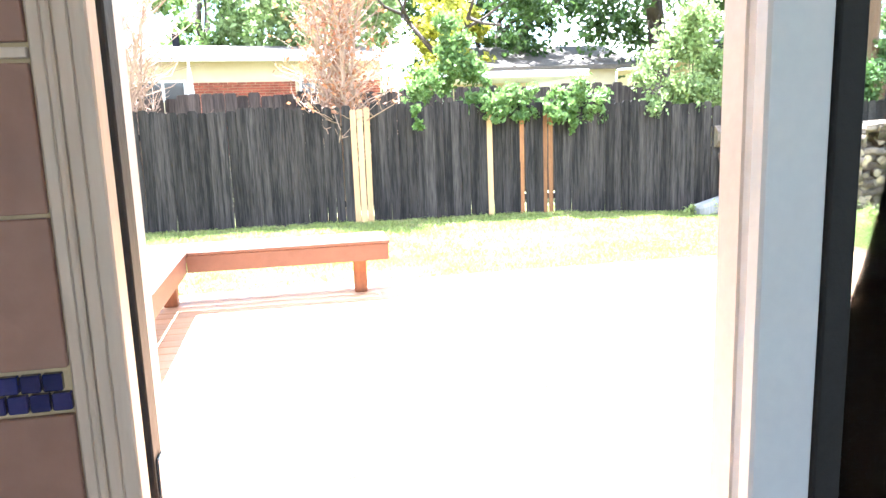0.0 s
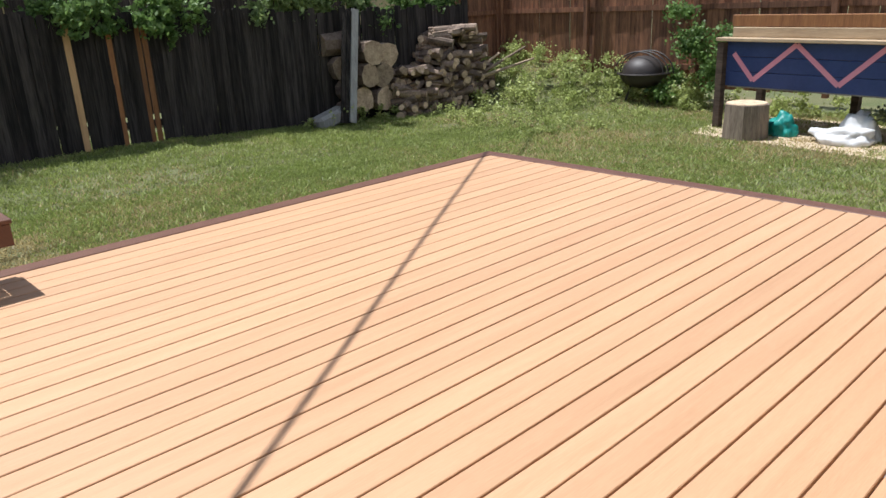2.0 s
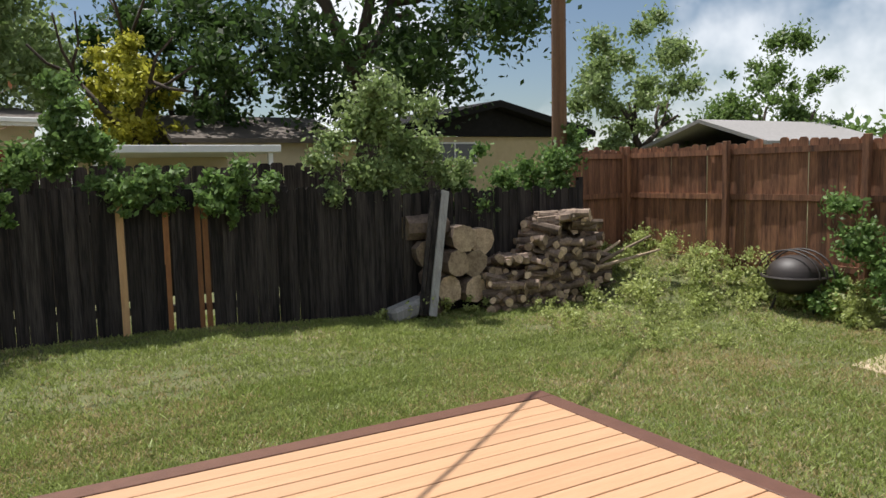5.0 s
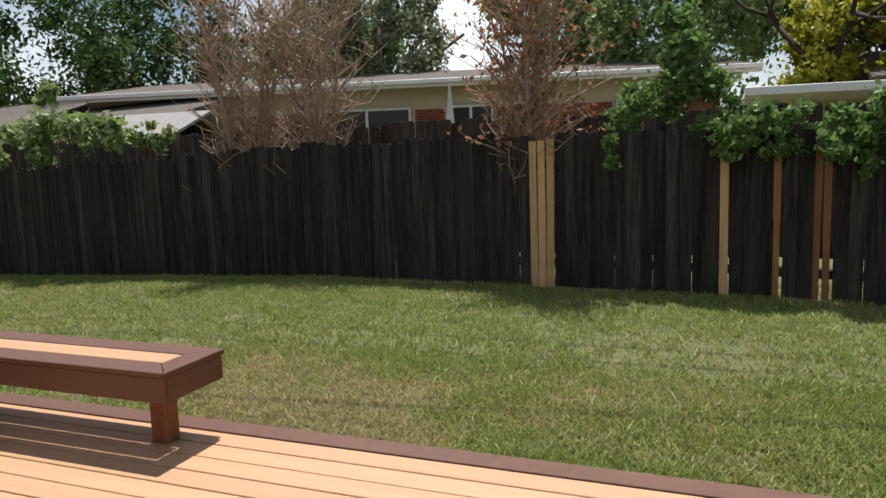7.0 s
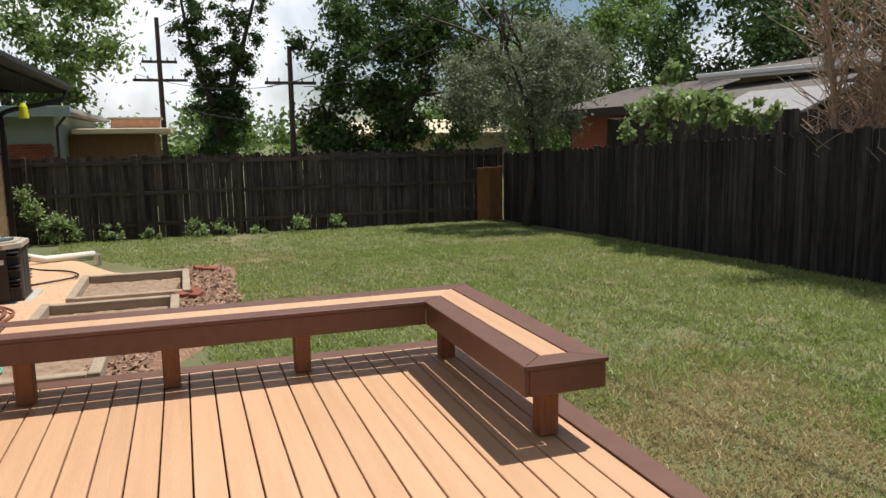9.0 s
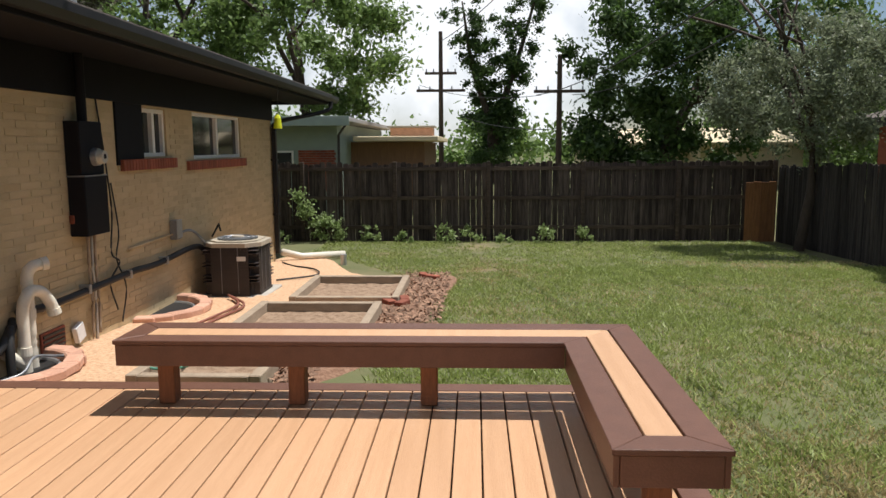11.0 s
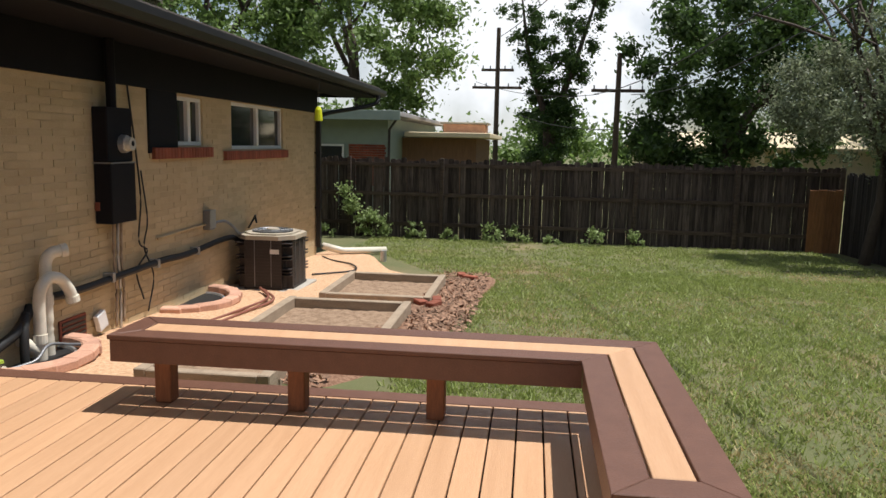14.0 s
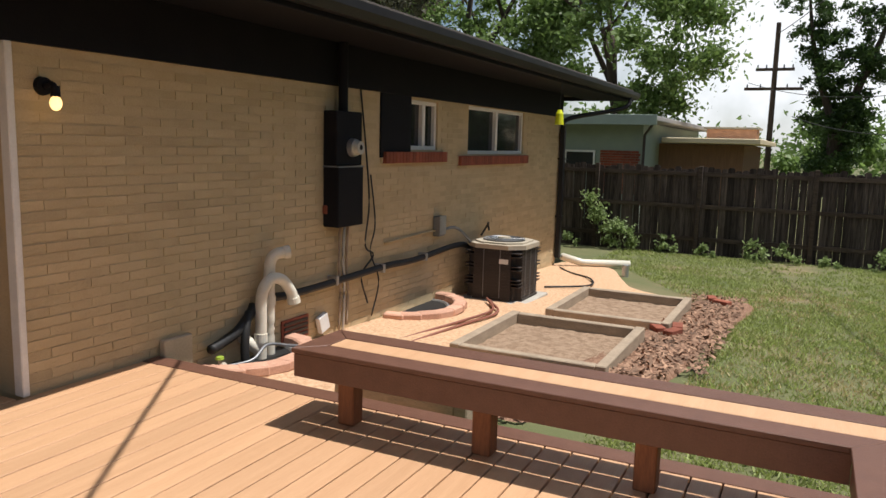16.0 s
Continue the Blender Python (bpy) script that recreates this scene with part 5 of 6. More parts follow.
build_bed(-6.62, 0.70, -5.05, 2.06, "timber framed garden bed filled with dry soil")
build_bed(-4.38, 0.56, -2.86, 1.94, "timber framed garden bed filled with dry soil")
build_bed(-2.35, 0.40, -1.35, 1.42, "timber framed garden bed beside the bench")
for k, (x, y, r) in enumerate(((-5.2, 2.12, 8), (-5.0, 1.95, 30), (-7.5, 2.2, 12), (-7.25, 2.35, 60), (-4.9, 2.12, -20))):
    b = part("edging_brick", box(-0.11, -0.055, 0, 0.11, 0.055, 0.06, 0.006), M_RBRICK)
    b.matrix_basis = pose(x, y, ground_z(x, y) + 0.045, 0, 0, r)
    tagged(b, "loose red brick lying by the garden beds", "brick", "edging bricks")


def build_ac():
    x0, x1, y0, y1 = -6.48, -5.68, -0.60, 0.14
    g = ground_z(-6.3, 0)
    t = thing("air_conditioner", ((x0 + x1) / 2, (y0 + y1) / 2, g), "dark brown outdoor air conditioner with a beige cap, on a pad", "air conditioner")
    a, b = (x1 - x0) / 2, (y1 - y0) / 2
    part("pad", box(-a - 0.09, -b - 0.06, -0.03, a + 0.09, b + 0.09, 0.05, 0.01), M_CONC, t)
    def rounded(grow, z0, z1, r, seg):
        bm = box(-a - grow, -b - grow, z0, a + grow, b + grow, z1)
        bmesh.ops.bevel(bm, geom=[e for e in bm.edges if abs((e.verts[0].co - e.verts[1].co).z) > 0.01], offset=r, segments=seg, affect="EDGES")
        return bm
    part("cabinet", rounded(-0.010, 0.055, 0.70, 0.11, 5), M_AC, t)
    part("base_rim", rounded(0.004, 0.052, 0.085, 0.12, 5), M_AC, t)
    for k in range(14):
        z = 0.105 + k * 0.042
        part("louvre", rounded(-0.003, z, z + 0.010, 0.115, 5), M_AC, t)
    for sx, sy in ((1, -0.3), (1, 0.3), (0.0, 1), (-0.45, 1), (0.45, 1)):
        px, py = (a - 0.002, sy * b) if sx == 1 else (sx * a, b - 0.002)
        part("guard_rod", rod((px, py, 0.07), (px, py, 0.70), 0.005, 0.005, 6), M_METAL, t)
    part("cap", rounded(0.022, 0.70, 0.755, 0.17, 1), M_ACTOP, t, "beige octagonal top cap")
    part("cap_lip", rounded(-0.045, 0.756, 0.775, 0.16, 1), M_ACTOP, t)
    # the cap is closed; a black disc gives the shade under the fan guard
    part("fan_well", rod((0, 0, 0.7755), (0, 0, 0.780), 0.27, 0.27, 28), M_RUBBER, t, "black disc in place of the shaded fan opening")
    for q in (0.10, 0.155, 0.21, 0.265):
        part("fan_guard", tube([(math.cos(k * 0.2618) * q, math.sin(k * 0.2618) * q, 0.792) for k in range(25)], 0.006, 5), M_METAL, t)
    for k in range(6):
        c, d = math.cos(k * 1.0472), math.sin(k * 1.0472)
        part("guard_spoke", rod((c * 0.06, d * 0.06, 0.790), (c * 0.275, d * 0.275, 0.786), 0.006, 0.006, 5), M_METAL, t)
    part("hub", rod((0, 0, 0.78), (0, 0, 0.812), 0.09, 0.08, 18), M_ACTOP, t)
    part("label_plate", box(a + 0.001, 0.10, 0.52, a + 0.006, 0.22, 0.58), M_WHITE, t, "white maker's plate")


build_ac()


def build_meter():
    t = thing("electric_meter", (-3.05, WY, 0.75), "black electric meter box with a round dial, on the brick wall", "meter box")
    o = Matrix.Translation(-t.location)

    def add(nm, bm, m, lb="", s=False):
        ob = part(nm, bm, m, t, lb, s)
        ob.matrix_parent_inverse = o
        return ob
    add("lower_box", box(-3.40, WY + 0.0, 0.74, -2.98, WY + 0.17, 1.295, 0.008), M_BLACK)
    add("upper_box", box(-3.40, WY + 0.0, 1.305, -2.98, WY + 0.15, 1.80, 0.008), M_BLACK)
    add("seam", box(-3.405, WY + 0.0, 1.29, -2.975, WY + 0.175, 1.302), M_METAL)
    add("dial_ring", rod((-3.22, WY + 0.15, 1.47), (-3.22, WY + 0.20, 1.47), 0.085, 0.08, 20), M_STEEL)
    add("dial", rod((-3.22, WY + 0.20, 1.47), (-3.22, WY + 0.255, 1.47), 0.07, 0.06, 20), M_DIAL, "pale round glass dial")
    add("dial_face", rod((-3.22, WY + 0.255, 1.475), (-3.22, WY + 0.258, 1.475), 0.025, 0.025, 12), M_BLACK)
    add("conduit", rod((-3.18, WY + 0.08, 1.80), (-3.18, WY + 0.08, 2.44), 0.045, 0.045, 12), M_BLACK)
    add("mast", rod((-3.18, WY + 0.08, 2.44), (-3.18, WY + 0.08, 3.9), 0.028, 0.028, 10), M_STEEL)
    for k, (x, z) in enumerate(((-3.32, 0.0), (-3.26, -0.05), (-3.19, -0.02))):
        add("conduit", tube(curve_pts([(x, WY + 0.05, 0.74), (x + 0.02, WY + 0.05, 0.4), (x - 0.02, WY + 0.04, 0.1), (x, WY + 0.04, -0.25 + z)]), 0.014), M_STEEL if k == 1 else M_BEDWOOD, "", True)
    return t


build_meter().location.x = -2.88
sb = part("junction_box", box(-2.86, WY, 0.86, -2.80, WY + 0.05, 0.94, 0.006), M_RBRICK)
tagged(sb, "small rusty junction box on the brick wall", "junction box")


def build_lamp():
    t = thing("wall_lamp", (-0.05, WY, 1.80), "small black wall lamp with a glowing bare bulb", "wall lamp")
    part("backplate", rod((0, 0, 0), (0, 0.03, 0), 0.055, 0.05, 18), M_BLACK, t)
    part("arm", tube(curve_pts([(0, 0.03, 0), (0, 0.09, 0.01), (0, 0.115, -0.02)]), 0.018), M_BLACK, t, smooth=True)
    part("socket", rod((0, 0.115, -0.06), (0, 0.115, 0.0), 0.028, 0.024, 14), M_BLACK, t)
    bm = bmesh.new()
    bmesh.ops.create_uvsphere(bm, u_segments=16, v_segments=10, radius=0.034)
    for v in bm.verts:
        v.co = Vector((v.co.x, v.co.y + 0.115, v.co.z * 1.25 - 0.098))
    part("bulb", bm, M_BULB, t, "glowing amber bulb", True)


build_lamp()


def pipe_thing(name, pts, r, material, label, category, smooth=True, steps=6):
    bm = tube(curve_pts(pts, steps), r, 8)
    ob = part(name, bm, material, smooth=smooth)
    return tagged(ob, label, category)


def build_vent_pipes():
    t = thing("vent_pipes", (-1.9, WY, -0.3), "white plastic furnace vent pipes bent out of the wall", "pipe")
    o = Matrix.Translation(-t.location)
    y = WY + 0.12
    for nm, pts in (("tall_pipe", [(-1.932, y - 0.03, -0.30), (-1.932, y - 0.03, 0.1), (-1.938, y - 0.03, 0.40), (-1.95, y - 0.03, 0.53), (-1.985, y, 0.595), (-2.05, y + 0.05, 0.61)]),
                    ("front_pipe", [(-1.79, y, -0.30), (-1.795, y, 0.0), (-1.80, y, 0.24), (-1.825, y + 0.01, 0.345), (-1.91, y + 0.02, 0.405), (-2.03, y + 0.03, 0.375), (-2.11, y + 0.05, 0.275), (-2.14, y + 0.06, 0.19)]),
                    ("side_pipe", [(-1.70, WY - 0.02, -0.05), (-1.72, y - 0.06, -0.10), (-1.78, y - 0.01, -0.17)])):
        ob = part(nm, tube(curve_pts(pts), 0.047, 14), M_PVC, t, smooth=True)
        ob.matrix_parent_inverse = o
    for a, b in (((-1.79, y, -0.10), (-1.792, y, -0.03)), ((-1.932, y - 0.03, 0.18), (-1.934, y - 0.03, 0.25)), ((-2.035, y + 0.04, 0.607), (-2.075, y + 0.07, 0.612)), ((-2.135, y + 0.058, 0.215), (-2.145, y + 0.064, 0.165))):
        ob = part("coupling", rod(a, b, 0.055, 0.055, 16), M_PVC, t)
        ob.matrix_parent_inverse = o
    # thin black disc on the closed pipe end, painted as the shade inside
    ob = part("mouth", rod((-2.0755, y + 0.0702, 0.612), (-2.0765, y + 0.071, 0.612), 0.038, 0.038, 16), M_RUBBER, t, "black disc in place of the shaded pipe opening")
    ob.matrix_parent_inverse = o


build_vent_pipes()
pipe_thing("insulated_line", [(-1.86, WY + 0.05, 0.24), (-2.3, WY + 0.06, 0.205), (-3.2, WY + 0.07, 0.225), (-3.9, WY + 0.07, 0.24), (-4.5, WY + 0.07, 0.225), (-5.5, WY + 0.07, 0.27), (-5.85, WY + 0.10, 0.22), (-6.0, WY + 0.14, 0.0), (-6.1, WY + 0.12, -0.2)], 0.036, M_RUBBER, "black insulated refrigerant line along the wall", "pipe")
pipe_thing("thin_conduit", [(-3.9, WY + 0.02, 0.47), (-4.6, WY + 0.02, 0.49), (-5.08, WY + 0.03, 0.50)], 0.012, M_BRICKJ, "thin conduit painted like the wall", "conduit")
pipe_thing("whip_cable", [(-5.16, WY + 0.06, 0.50), (-5.45, WY + 0.12, 0.50), (-5.75, WY + 0.16, 0.32), (-6.0, WY + 0.16, 0.12)], 0.018, M_METAL, "grey flexible cable to the air conditioner", "cable")
ds = thing("disconnect_box", (-5.12, WY, 0.45), "grey metal electrical disconnect box", "junction box")
part("case", box(-0.075, 0, -0.02, 0.075, 0.09, 0.22, 0.008), M_METAL, ds)
part("cover", box(-0.08, 0.091, 0.0, 0.08, 0.10, 0.225, 0.004), M_STEEL, ds)
pipe_thing("loose_cable", [(-3.40, WY + 0.02, 2.03), (-3.50, WY + 0.03, 1.4), (-3.56, WY + 0.03, 0.9), (-3.48, WY + 0.04, 0.5), (-3.62, WY + 0.05, 0.38), (-3.40, WY + 0.05, 0.20), (-3.52, WY + 0.05, -0.1)], 0.009, M_RUBBER, "loose black cable hanging down the wall", "cable")
pipe_thing("loose_cable", [(-3.60, WY + 0.02, 1.2), (-3.68, WY + 0.03, 0.7), (-3.58, WY + 0.04, 0.42), (-3.75, WY + 0.04, 0.1), (-3.60, WY + 0.05, -0.25)], 0.008, M_RUBBER, "loose black cable hanging down the wall", "cable")
pipe_thing("black_drain", [(-1.80, WY + 0.04, 0.19), (-1.74, WY + 0.06, 0.14), (-1.58, WY + 0.07, 0.03), (-1.42, WY + 0.07, -0.02), (-1.27, WY + 0.08, -0.05)], 0.04, M_RUBBER, "black drain hose by the vent pipes", "hose")
pipe_thing("black_drain", [(-1.72, WY + 0.06, 0.15), (-1.64, WY + 0.10, 0.05), (-1.60, WY + 0.12, -0.12), (-1.60, WY + 0.13, -0.36)], 0.035, M_RUBBER, "black drain hose by the vent pipes", "hose")
pipe_thing("air_line", [(-6.45, WY + 0.02, 0.30), (-6.5, WY + 0.1, 0.46), (-6.35, WY + 0.16, 0.48), (-6.3, WY + 0.2, 0.40)], 0.014, M_RUBBER, "short black looped cable above the air conditioner", "cable")
vt = thing("foundation_vent", (-2.38, WY, -0.13), "rusty brown louvred foundation vent", "vent")
part("frame", box(-0.19, 0.0, -0.10, 0.19, 0.02, 0.10, 0.004), M_RBRICK, vt)
for k in range(4):
    part("slat", box(-0.165, 0.021, -0.075 + k * 0.042, 0.165, 0.030, -0.05 + k * 0.042), M_AC, vt)
hb = part("cable_box", box(-0.07, 0, -0.08, 0.07, 0.05, 0.08, 0.006), M_BAG)
hb.matrix_basis = pose(-2.75, WY + 0.02, -0.15, 0, 18, 0)
tagged(hb, "small white cable box tilted on the wall", "junction box")
sx = part("access_panel", box(-1.12, WY + 0.004, -0.36, -0.85, WY + 0.055, 0.11, 0.008), M_SLAB)
tagged(sx, "pale pinkish cover panel low on the wall", "panel")
for x in (-2.9, -3.75, -4.7):
    clamp = part("pipe_clamp", box(x - 0.02, WY + 0.0, 0.185, x + 0.02, WY + 0.112, 0.275, 0.006), M_STEEL)
    tagged(clamp, "galvanised clamp holding the black line", "pipe clamp", "pipe clamps")
hv = thing("hose_valve", (-1.33, WY + 0.10, -0.20), "brass garden hose valve with a green handle", "valve")
part("body", rod((-0.06, 0, 0), (0.07, 0.02, 0.0), 0.030, 0.024, 12), M_ACTOP, hv)
part("stem", rod((0, 0.01, 0.0), (0, 0.01, 0.07), 0.012, 0.012, 8), M_ACTOP, hv)
part("handle", rod((0, 0.01, 0.07), (0, 0.01, 0.09), 0.035, 0.030, 10), M_LIME, hv, "green round handle")
part("riser", rod((-0.02, 0, -0.2), (-0.02, 0, -0.02), 0.016, 0.016, 8), M_METAL, hv)
pipe_thing("grey_hose", [(-1.38, WY + 0.12, -0.2), (-1.55, WY + 0.24, -0.17), (-1.75, WY + 0.22, -0.10), (-2.0, WY + 0.25, -0.16), (-2.3, WY + 0.28, -0.24)], 0.012, M_METAL, "thin grey hose leading from the valve", "hose")


def build_well(cx, r, label):
    g = ground_z(cx, WY)
    t = thing("window_well", (cx, WY, g), label, "window well")
    n = 9
    part("liner", tube([(math.cos(a) * r * 0.80, math.sin(a) * r * 0.62 + 0.02, 0.035) for a in [math.pi * k / 14 for k in range(15)]], 0.02, 6), M_STEEL, t)
    # flat black sheet above the gravel paints the shade of the well's depth
    bm = prism([(math.cos(a) * r * 0.78, math.sin(a) * r * 0.6 + 0.01) for a in [math.pi * k / 14 for k in range(15)]], 0.028, 0.034, 0.001)
    part("pit", bm, M_RUBBER, t, "flat black sheet in place of the shaded well opening")
    for k in range(n):
        a = math.pi * (k + 0.5) / n
        b = part("stone", box(-0.115, -0.07, 0.0, 0.115, 0.07, 0.085, 0.014), M_SANDST, t)
        b.matrix_basis = pose(math.cos(a) * r, math.sin(a) * r * 0.78 + 0.05, 0.022 + 0.004 * (k % 3), 0, 0, math.degrees(a) + 90)


build_well(-1.75, 0.52, "window well edged with pinkish stones by the deck")
build_well(-4.55, 0.62, "window well edged with pinkish stones by the air conditioner")
g = ground_z(-4, 0) + 0.045
pipe_thing("red_hose", [(-5.5, -0.2, g - 0.03), (-4.9, 0.12, g - 0.02), (-4.2, 0.10, g), (-3.4, -0.05, g), (-2.6, -0.1, g + 0.02), (-1.6, 0.05, g + 0.05), (-1.0, 0.3, g + 0.06)], 0.016, M_HOSE, "reddish garden hose lying on the gravel", "hose")
pipe_thing("red_hose", [(-5.4, -0.12, g - 0.03), (-4.8, 0.22, g - 0.02), (-4.0, 0.16, g), (-3.0, 0.06, g + 0.01), (-2.2, 0.12, g + 0.03), (-1.3, 0.25, g + 0.05)], 0.016, M_HOSE, "reddish garden hose lying on the gravel", "hose")
gg = ground_z(-1.5, 0.5) + 0.045
pipe_thing("green_hose", [(-2.0 + 0.16 * math.cos(k * 0.9) + 0.02 * k, 0.55 + 0.12 * math.sin(k * 0.9), gg + 0.006 * k) for k in range(16)] , 0.011, M_GHOSE, "coiled pale green hose on the gravel", "hose", True, 4)
pipe_thing("black_hose", [(-7.1, 0.0, ground_z(-7, 0) + 0.04), (-7.6, 0.5, ground_z(-7, 0) + 0.035), (-8.4, 0.3, ground_z(-8, 0) + 0.035), (-9.0, -0.2, ground_z(-9, 0) + 0.035), (-9.4, -0.5, ground_z(-9, 0) + 0.035)], 0.014, M_RUBBER, "black hose snaking over the gravel", "hose")
dp = thing("drain_pipe", (-10.2, 0, ground_z(-10.2, 0)), "white downspout extension pipe lying on the ground", "pipe")
dp_o = Matrix.Translation(-dp.location)
zz0 = ground_z(-10, 0)
ob = part("pipe", tube([(-9.85, WY + 0.12, zz0 + 0.20), (-10.1, -0.30, zz0 + 0.08), (-10.5, 0.45, zz0 + 0.07)], 0.065, 12), M_PVC, dp, smooth=True)
ob.matrix_parent_inverse = dp_o
ob = part("riser", rod((-9.4, 0.62, zz0 - 0.02), (-9.4, 0.62, zz0 + 0.22), 0.055, 0.055, 14), M_STEEL, dp)
ob.matrix_parent_inverse = dp_o
fl = thing("hanging_trap", (-7.05, 0.12, 1.9), "yellow green plastic trap hanging from the gutter", "insect trap")
part("jar", rod((0, 0, -0.08), (0, 0, 0.07), 0.062, 0.05, 14), M_YELLOW, fl)
part("cap", rod((0, 0, 0.07), (0, 0, 0.12), 0.05, 0.025, 14), M_YELLOW, fl)
part("string", rod((0, 0, 0.12), (0, 0.02, 0.56), 0.004, 0.004, 5), M_WIRE, fl)
rv = thing("roof_vent", (-1.5, -3.2, 3.1), "black metal roof vent pipe", "vent")
part("pipe", rod((0, 0, 0.0), (0, 0, 0.55), 0.06, 0.06, 12), M_BLACK, rv)


# ---- poles and wires ----
def build_pole(x, y, h, arms, r, material, label):
    g = ground_z(x, y)
    t = thing("utility_pole", (x, y, g), label, "utility pole")
    part("pole", rod((0, 0, -0.1), (0, 0, h), r, r * 0.7, 12), material, t)
    for z, w in arms:
        part("crossarm", box(-0.05, -w, z - 0.06, 0.05, w, z + 0.06, 0.008), material, t)
        for k in (-0.9, -0.45, 0.45, 0.9):
            part("insulator", rod((0, w * k, z + 0.06), (0, w * k, z + 0.20), 0.035, 0.025, 8), M_METAL, t)
    return t


build_pole(-32.0, 1.4, 7.1, ((5.2, 0.75), (4.4, 1.15)), 0.13, M_POLE, "dark wooden utility pole with two crossarms")
build_pole(-26.0, 6.3, 5.3, ((3.9, 1.0),), 0.13, M_POLE, "dark wooden utility pole with one crossarm")
build_pole(10.55, 9.62, 9.8, (), 0.14, M_POLEL, "brown wooden utility pole wrapped in vines at its foot")


def wire(a, b, sag, r, label="thin black overhead wire"):
    a, b = Vector(a), Vector(b)
    pts = [a.lerp(b, k / 16) - Vector((0, 0, sag * 4 * (k / 16) * (1 - k / 16))) for k in range(17)]
    tagged(part("overhead_wire", tube(pts, r, 5), M_WIRE, smooth=True), label, "wire")


wire((-3.01, WY + 0.08, 3.40), (10.55, 9.62, 5.55), 0.12, 0.015, "thick black service wire over the deck")
wire((-32, 1.4, 6.4), (10.55, 9.62, 8.9), 1.2, 0.016)
wire((-26, 5.4, 3.5), (10.55, 9.62, 8.4), 1.6, 0.016)
wire((-26, 6.8, 3.5), (10.55, 9.62, 7.9), 1.7, 0.014)
wire((-32, 0.4, 4.4), (-26, 5.6, 3.5), 0.3, 0.012)
wire((-32, 2.2, 3.0), (-26, 6.3, 2.2), 0.25, 0.016)
wire((-26, 6.3, 2.2), (-30, 30, 3.0), 0.4, 0.014)


# ---- neighbouring houses ----
def far_window(t, x0, x1, z0, z1, y, axis="y", split=True):
    """A framed window set on a wall that faces -y (axis y) or +x (axis x)."""
    def bx(a, b, c, d, p, q):
        return box(a, p, c, b, q, d) if axis == "y" else box(p, a, c, q, b, d)
    s = -1 if axis == "y" else 1
    w = part("window", bx(x0, x1, z0, z1, y + s * 0.02, y + s * 0.03), M_DGLASS, t, "dark window with a white frame")
    for a, b, c, d in ((x0 - 0.05, x1 + 0.05, z0 - 0.06, z0), (x0 - 0.05, x1 + 0.05, z1, z1 + 0.06), (x0 - 0.05, x0, z0, z1), (x1, x1 + 0.05, z0, z1)):
        part("frame", bx(a, b, c, d, y + s * 0.005, y + s * 0.055), M_WHITE, w)
    if split:
        m = (x0 + x1) / 2
        part("mullion", bx(m - 0.03, m + 0.03, z0, z1, y + s * 0.032, y + s * 0.05), M_WHITE, w)


def brick_panel(t, x0, x1, z0, z1, y, axis="y"):
    s = -1 if axis == "y" else 1
    v, f = [], []
    row, z = 0, z0
    while z < z1 - 0.03:
        x = x0 - (0.11 if row % 2 else 0)
        while x < x1:
            a, b = max(x, x0), min(x + 0.21, x1)
            if b - a > 0.03:
                n = len(v)
                for q in (y, y + s * 0.03):
                    for zz in (z, z + 0.062):
                        v += [(a, q, zz), (b, q, zz)] if axis == "y" else [(q, a, zz), (q, b, zz)]
                f += [(n, n + 1, n + 3, n + 2), (n + 4, n + 6, n + 7, n + 5), (n, n + 4, n + 5, n + 1), (n + 2, n + 3, n + 7, n + 6), (n, n + 2, n + 6, n + 4), (n + 1, n + 5, n + 7, n + 3)]
            x += 0.225
        z += 0.074
        row += 1
    ob = part("brickwork", mesh_of("brickwork", v, f, M_RBRICKJ), M_RBRICKJ, t, "red brick facing")
    ob["kind"] = "stuff"


def gable(t, x0, x1, y0, y1, ze, zr, along, material, over=0.5, thick=0.14, nm="roof"):
    bm = bmesh.new()
    if along == "x":
        pr = [(y0 - over, ze), ((y0 + y1) / 2, zr), (y1 + over, ze), (y1 + over, ze + thick), ((y0 + y1) / 2, zr + thick), (y0 - over, ze + thick)]
        a = [bm.verts.new((x0 - over, p, q)) for p, q in pr]
        b = [bm.verts.new((x1 + over, p, q)) for p, q in pr]
    else:
        pr = [(x0 - over, ze), ((x0 + x1) / 2, zr), (x1 + over, ze), (x1 + over, ze + thick), ((x0 + x1) / 2, zr + thick), (x0 - over, ze + thick)]
        a = [bm.verts.new((p, y0 - over, q)) for p, q in pr]
        b = [bm.verts.new((p, y1 + over, q)) for p, q in pr]
    for k in range(6):
        bm.faces.new((a[k], a[(k + 1) % 6], b[(k + 1) % 6], b[k]))
    for r in (a, b):
        bm.faces.new((r[0], r[1], r[4], r[5])), bm.faces.new((r[1], r[2], r[3], r[4]))
    return part(nm, bm, material, t)


# house straight behind the back fence
h1 = thing("neighbour_house", (0, 0, 0), "low cream and red brick house with a shingle roof", "house")
part("wall", box(-12.5, 16.0, -0.4, 2.6, 24.0, 3.05), M_CREAM, h1)
gable(h1, -12.5, 2.6, 16.0, 24.0, 2.92, 3.65, "x", M_SHINGLE, 0.65)
part("fascia", box(-13.2, 15.28, 2.90, 3.28, 15.34, 3.10, 0.006), M_WHITE, h1)
part("gutter", box(-13.2, 15.18, 2.98, 3.28, 15.278, 3.09, 0.01), M_WHITE, h1)
part("downspout", tube([(2.95, 15.25, 2.98), (2.7, 15.9, 2.6), (2.7, 15.95, 0.2)], 0.04, 6), M_WHITE, h1)
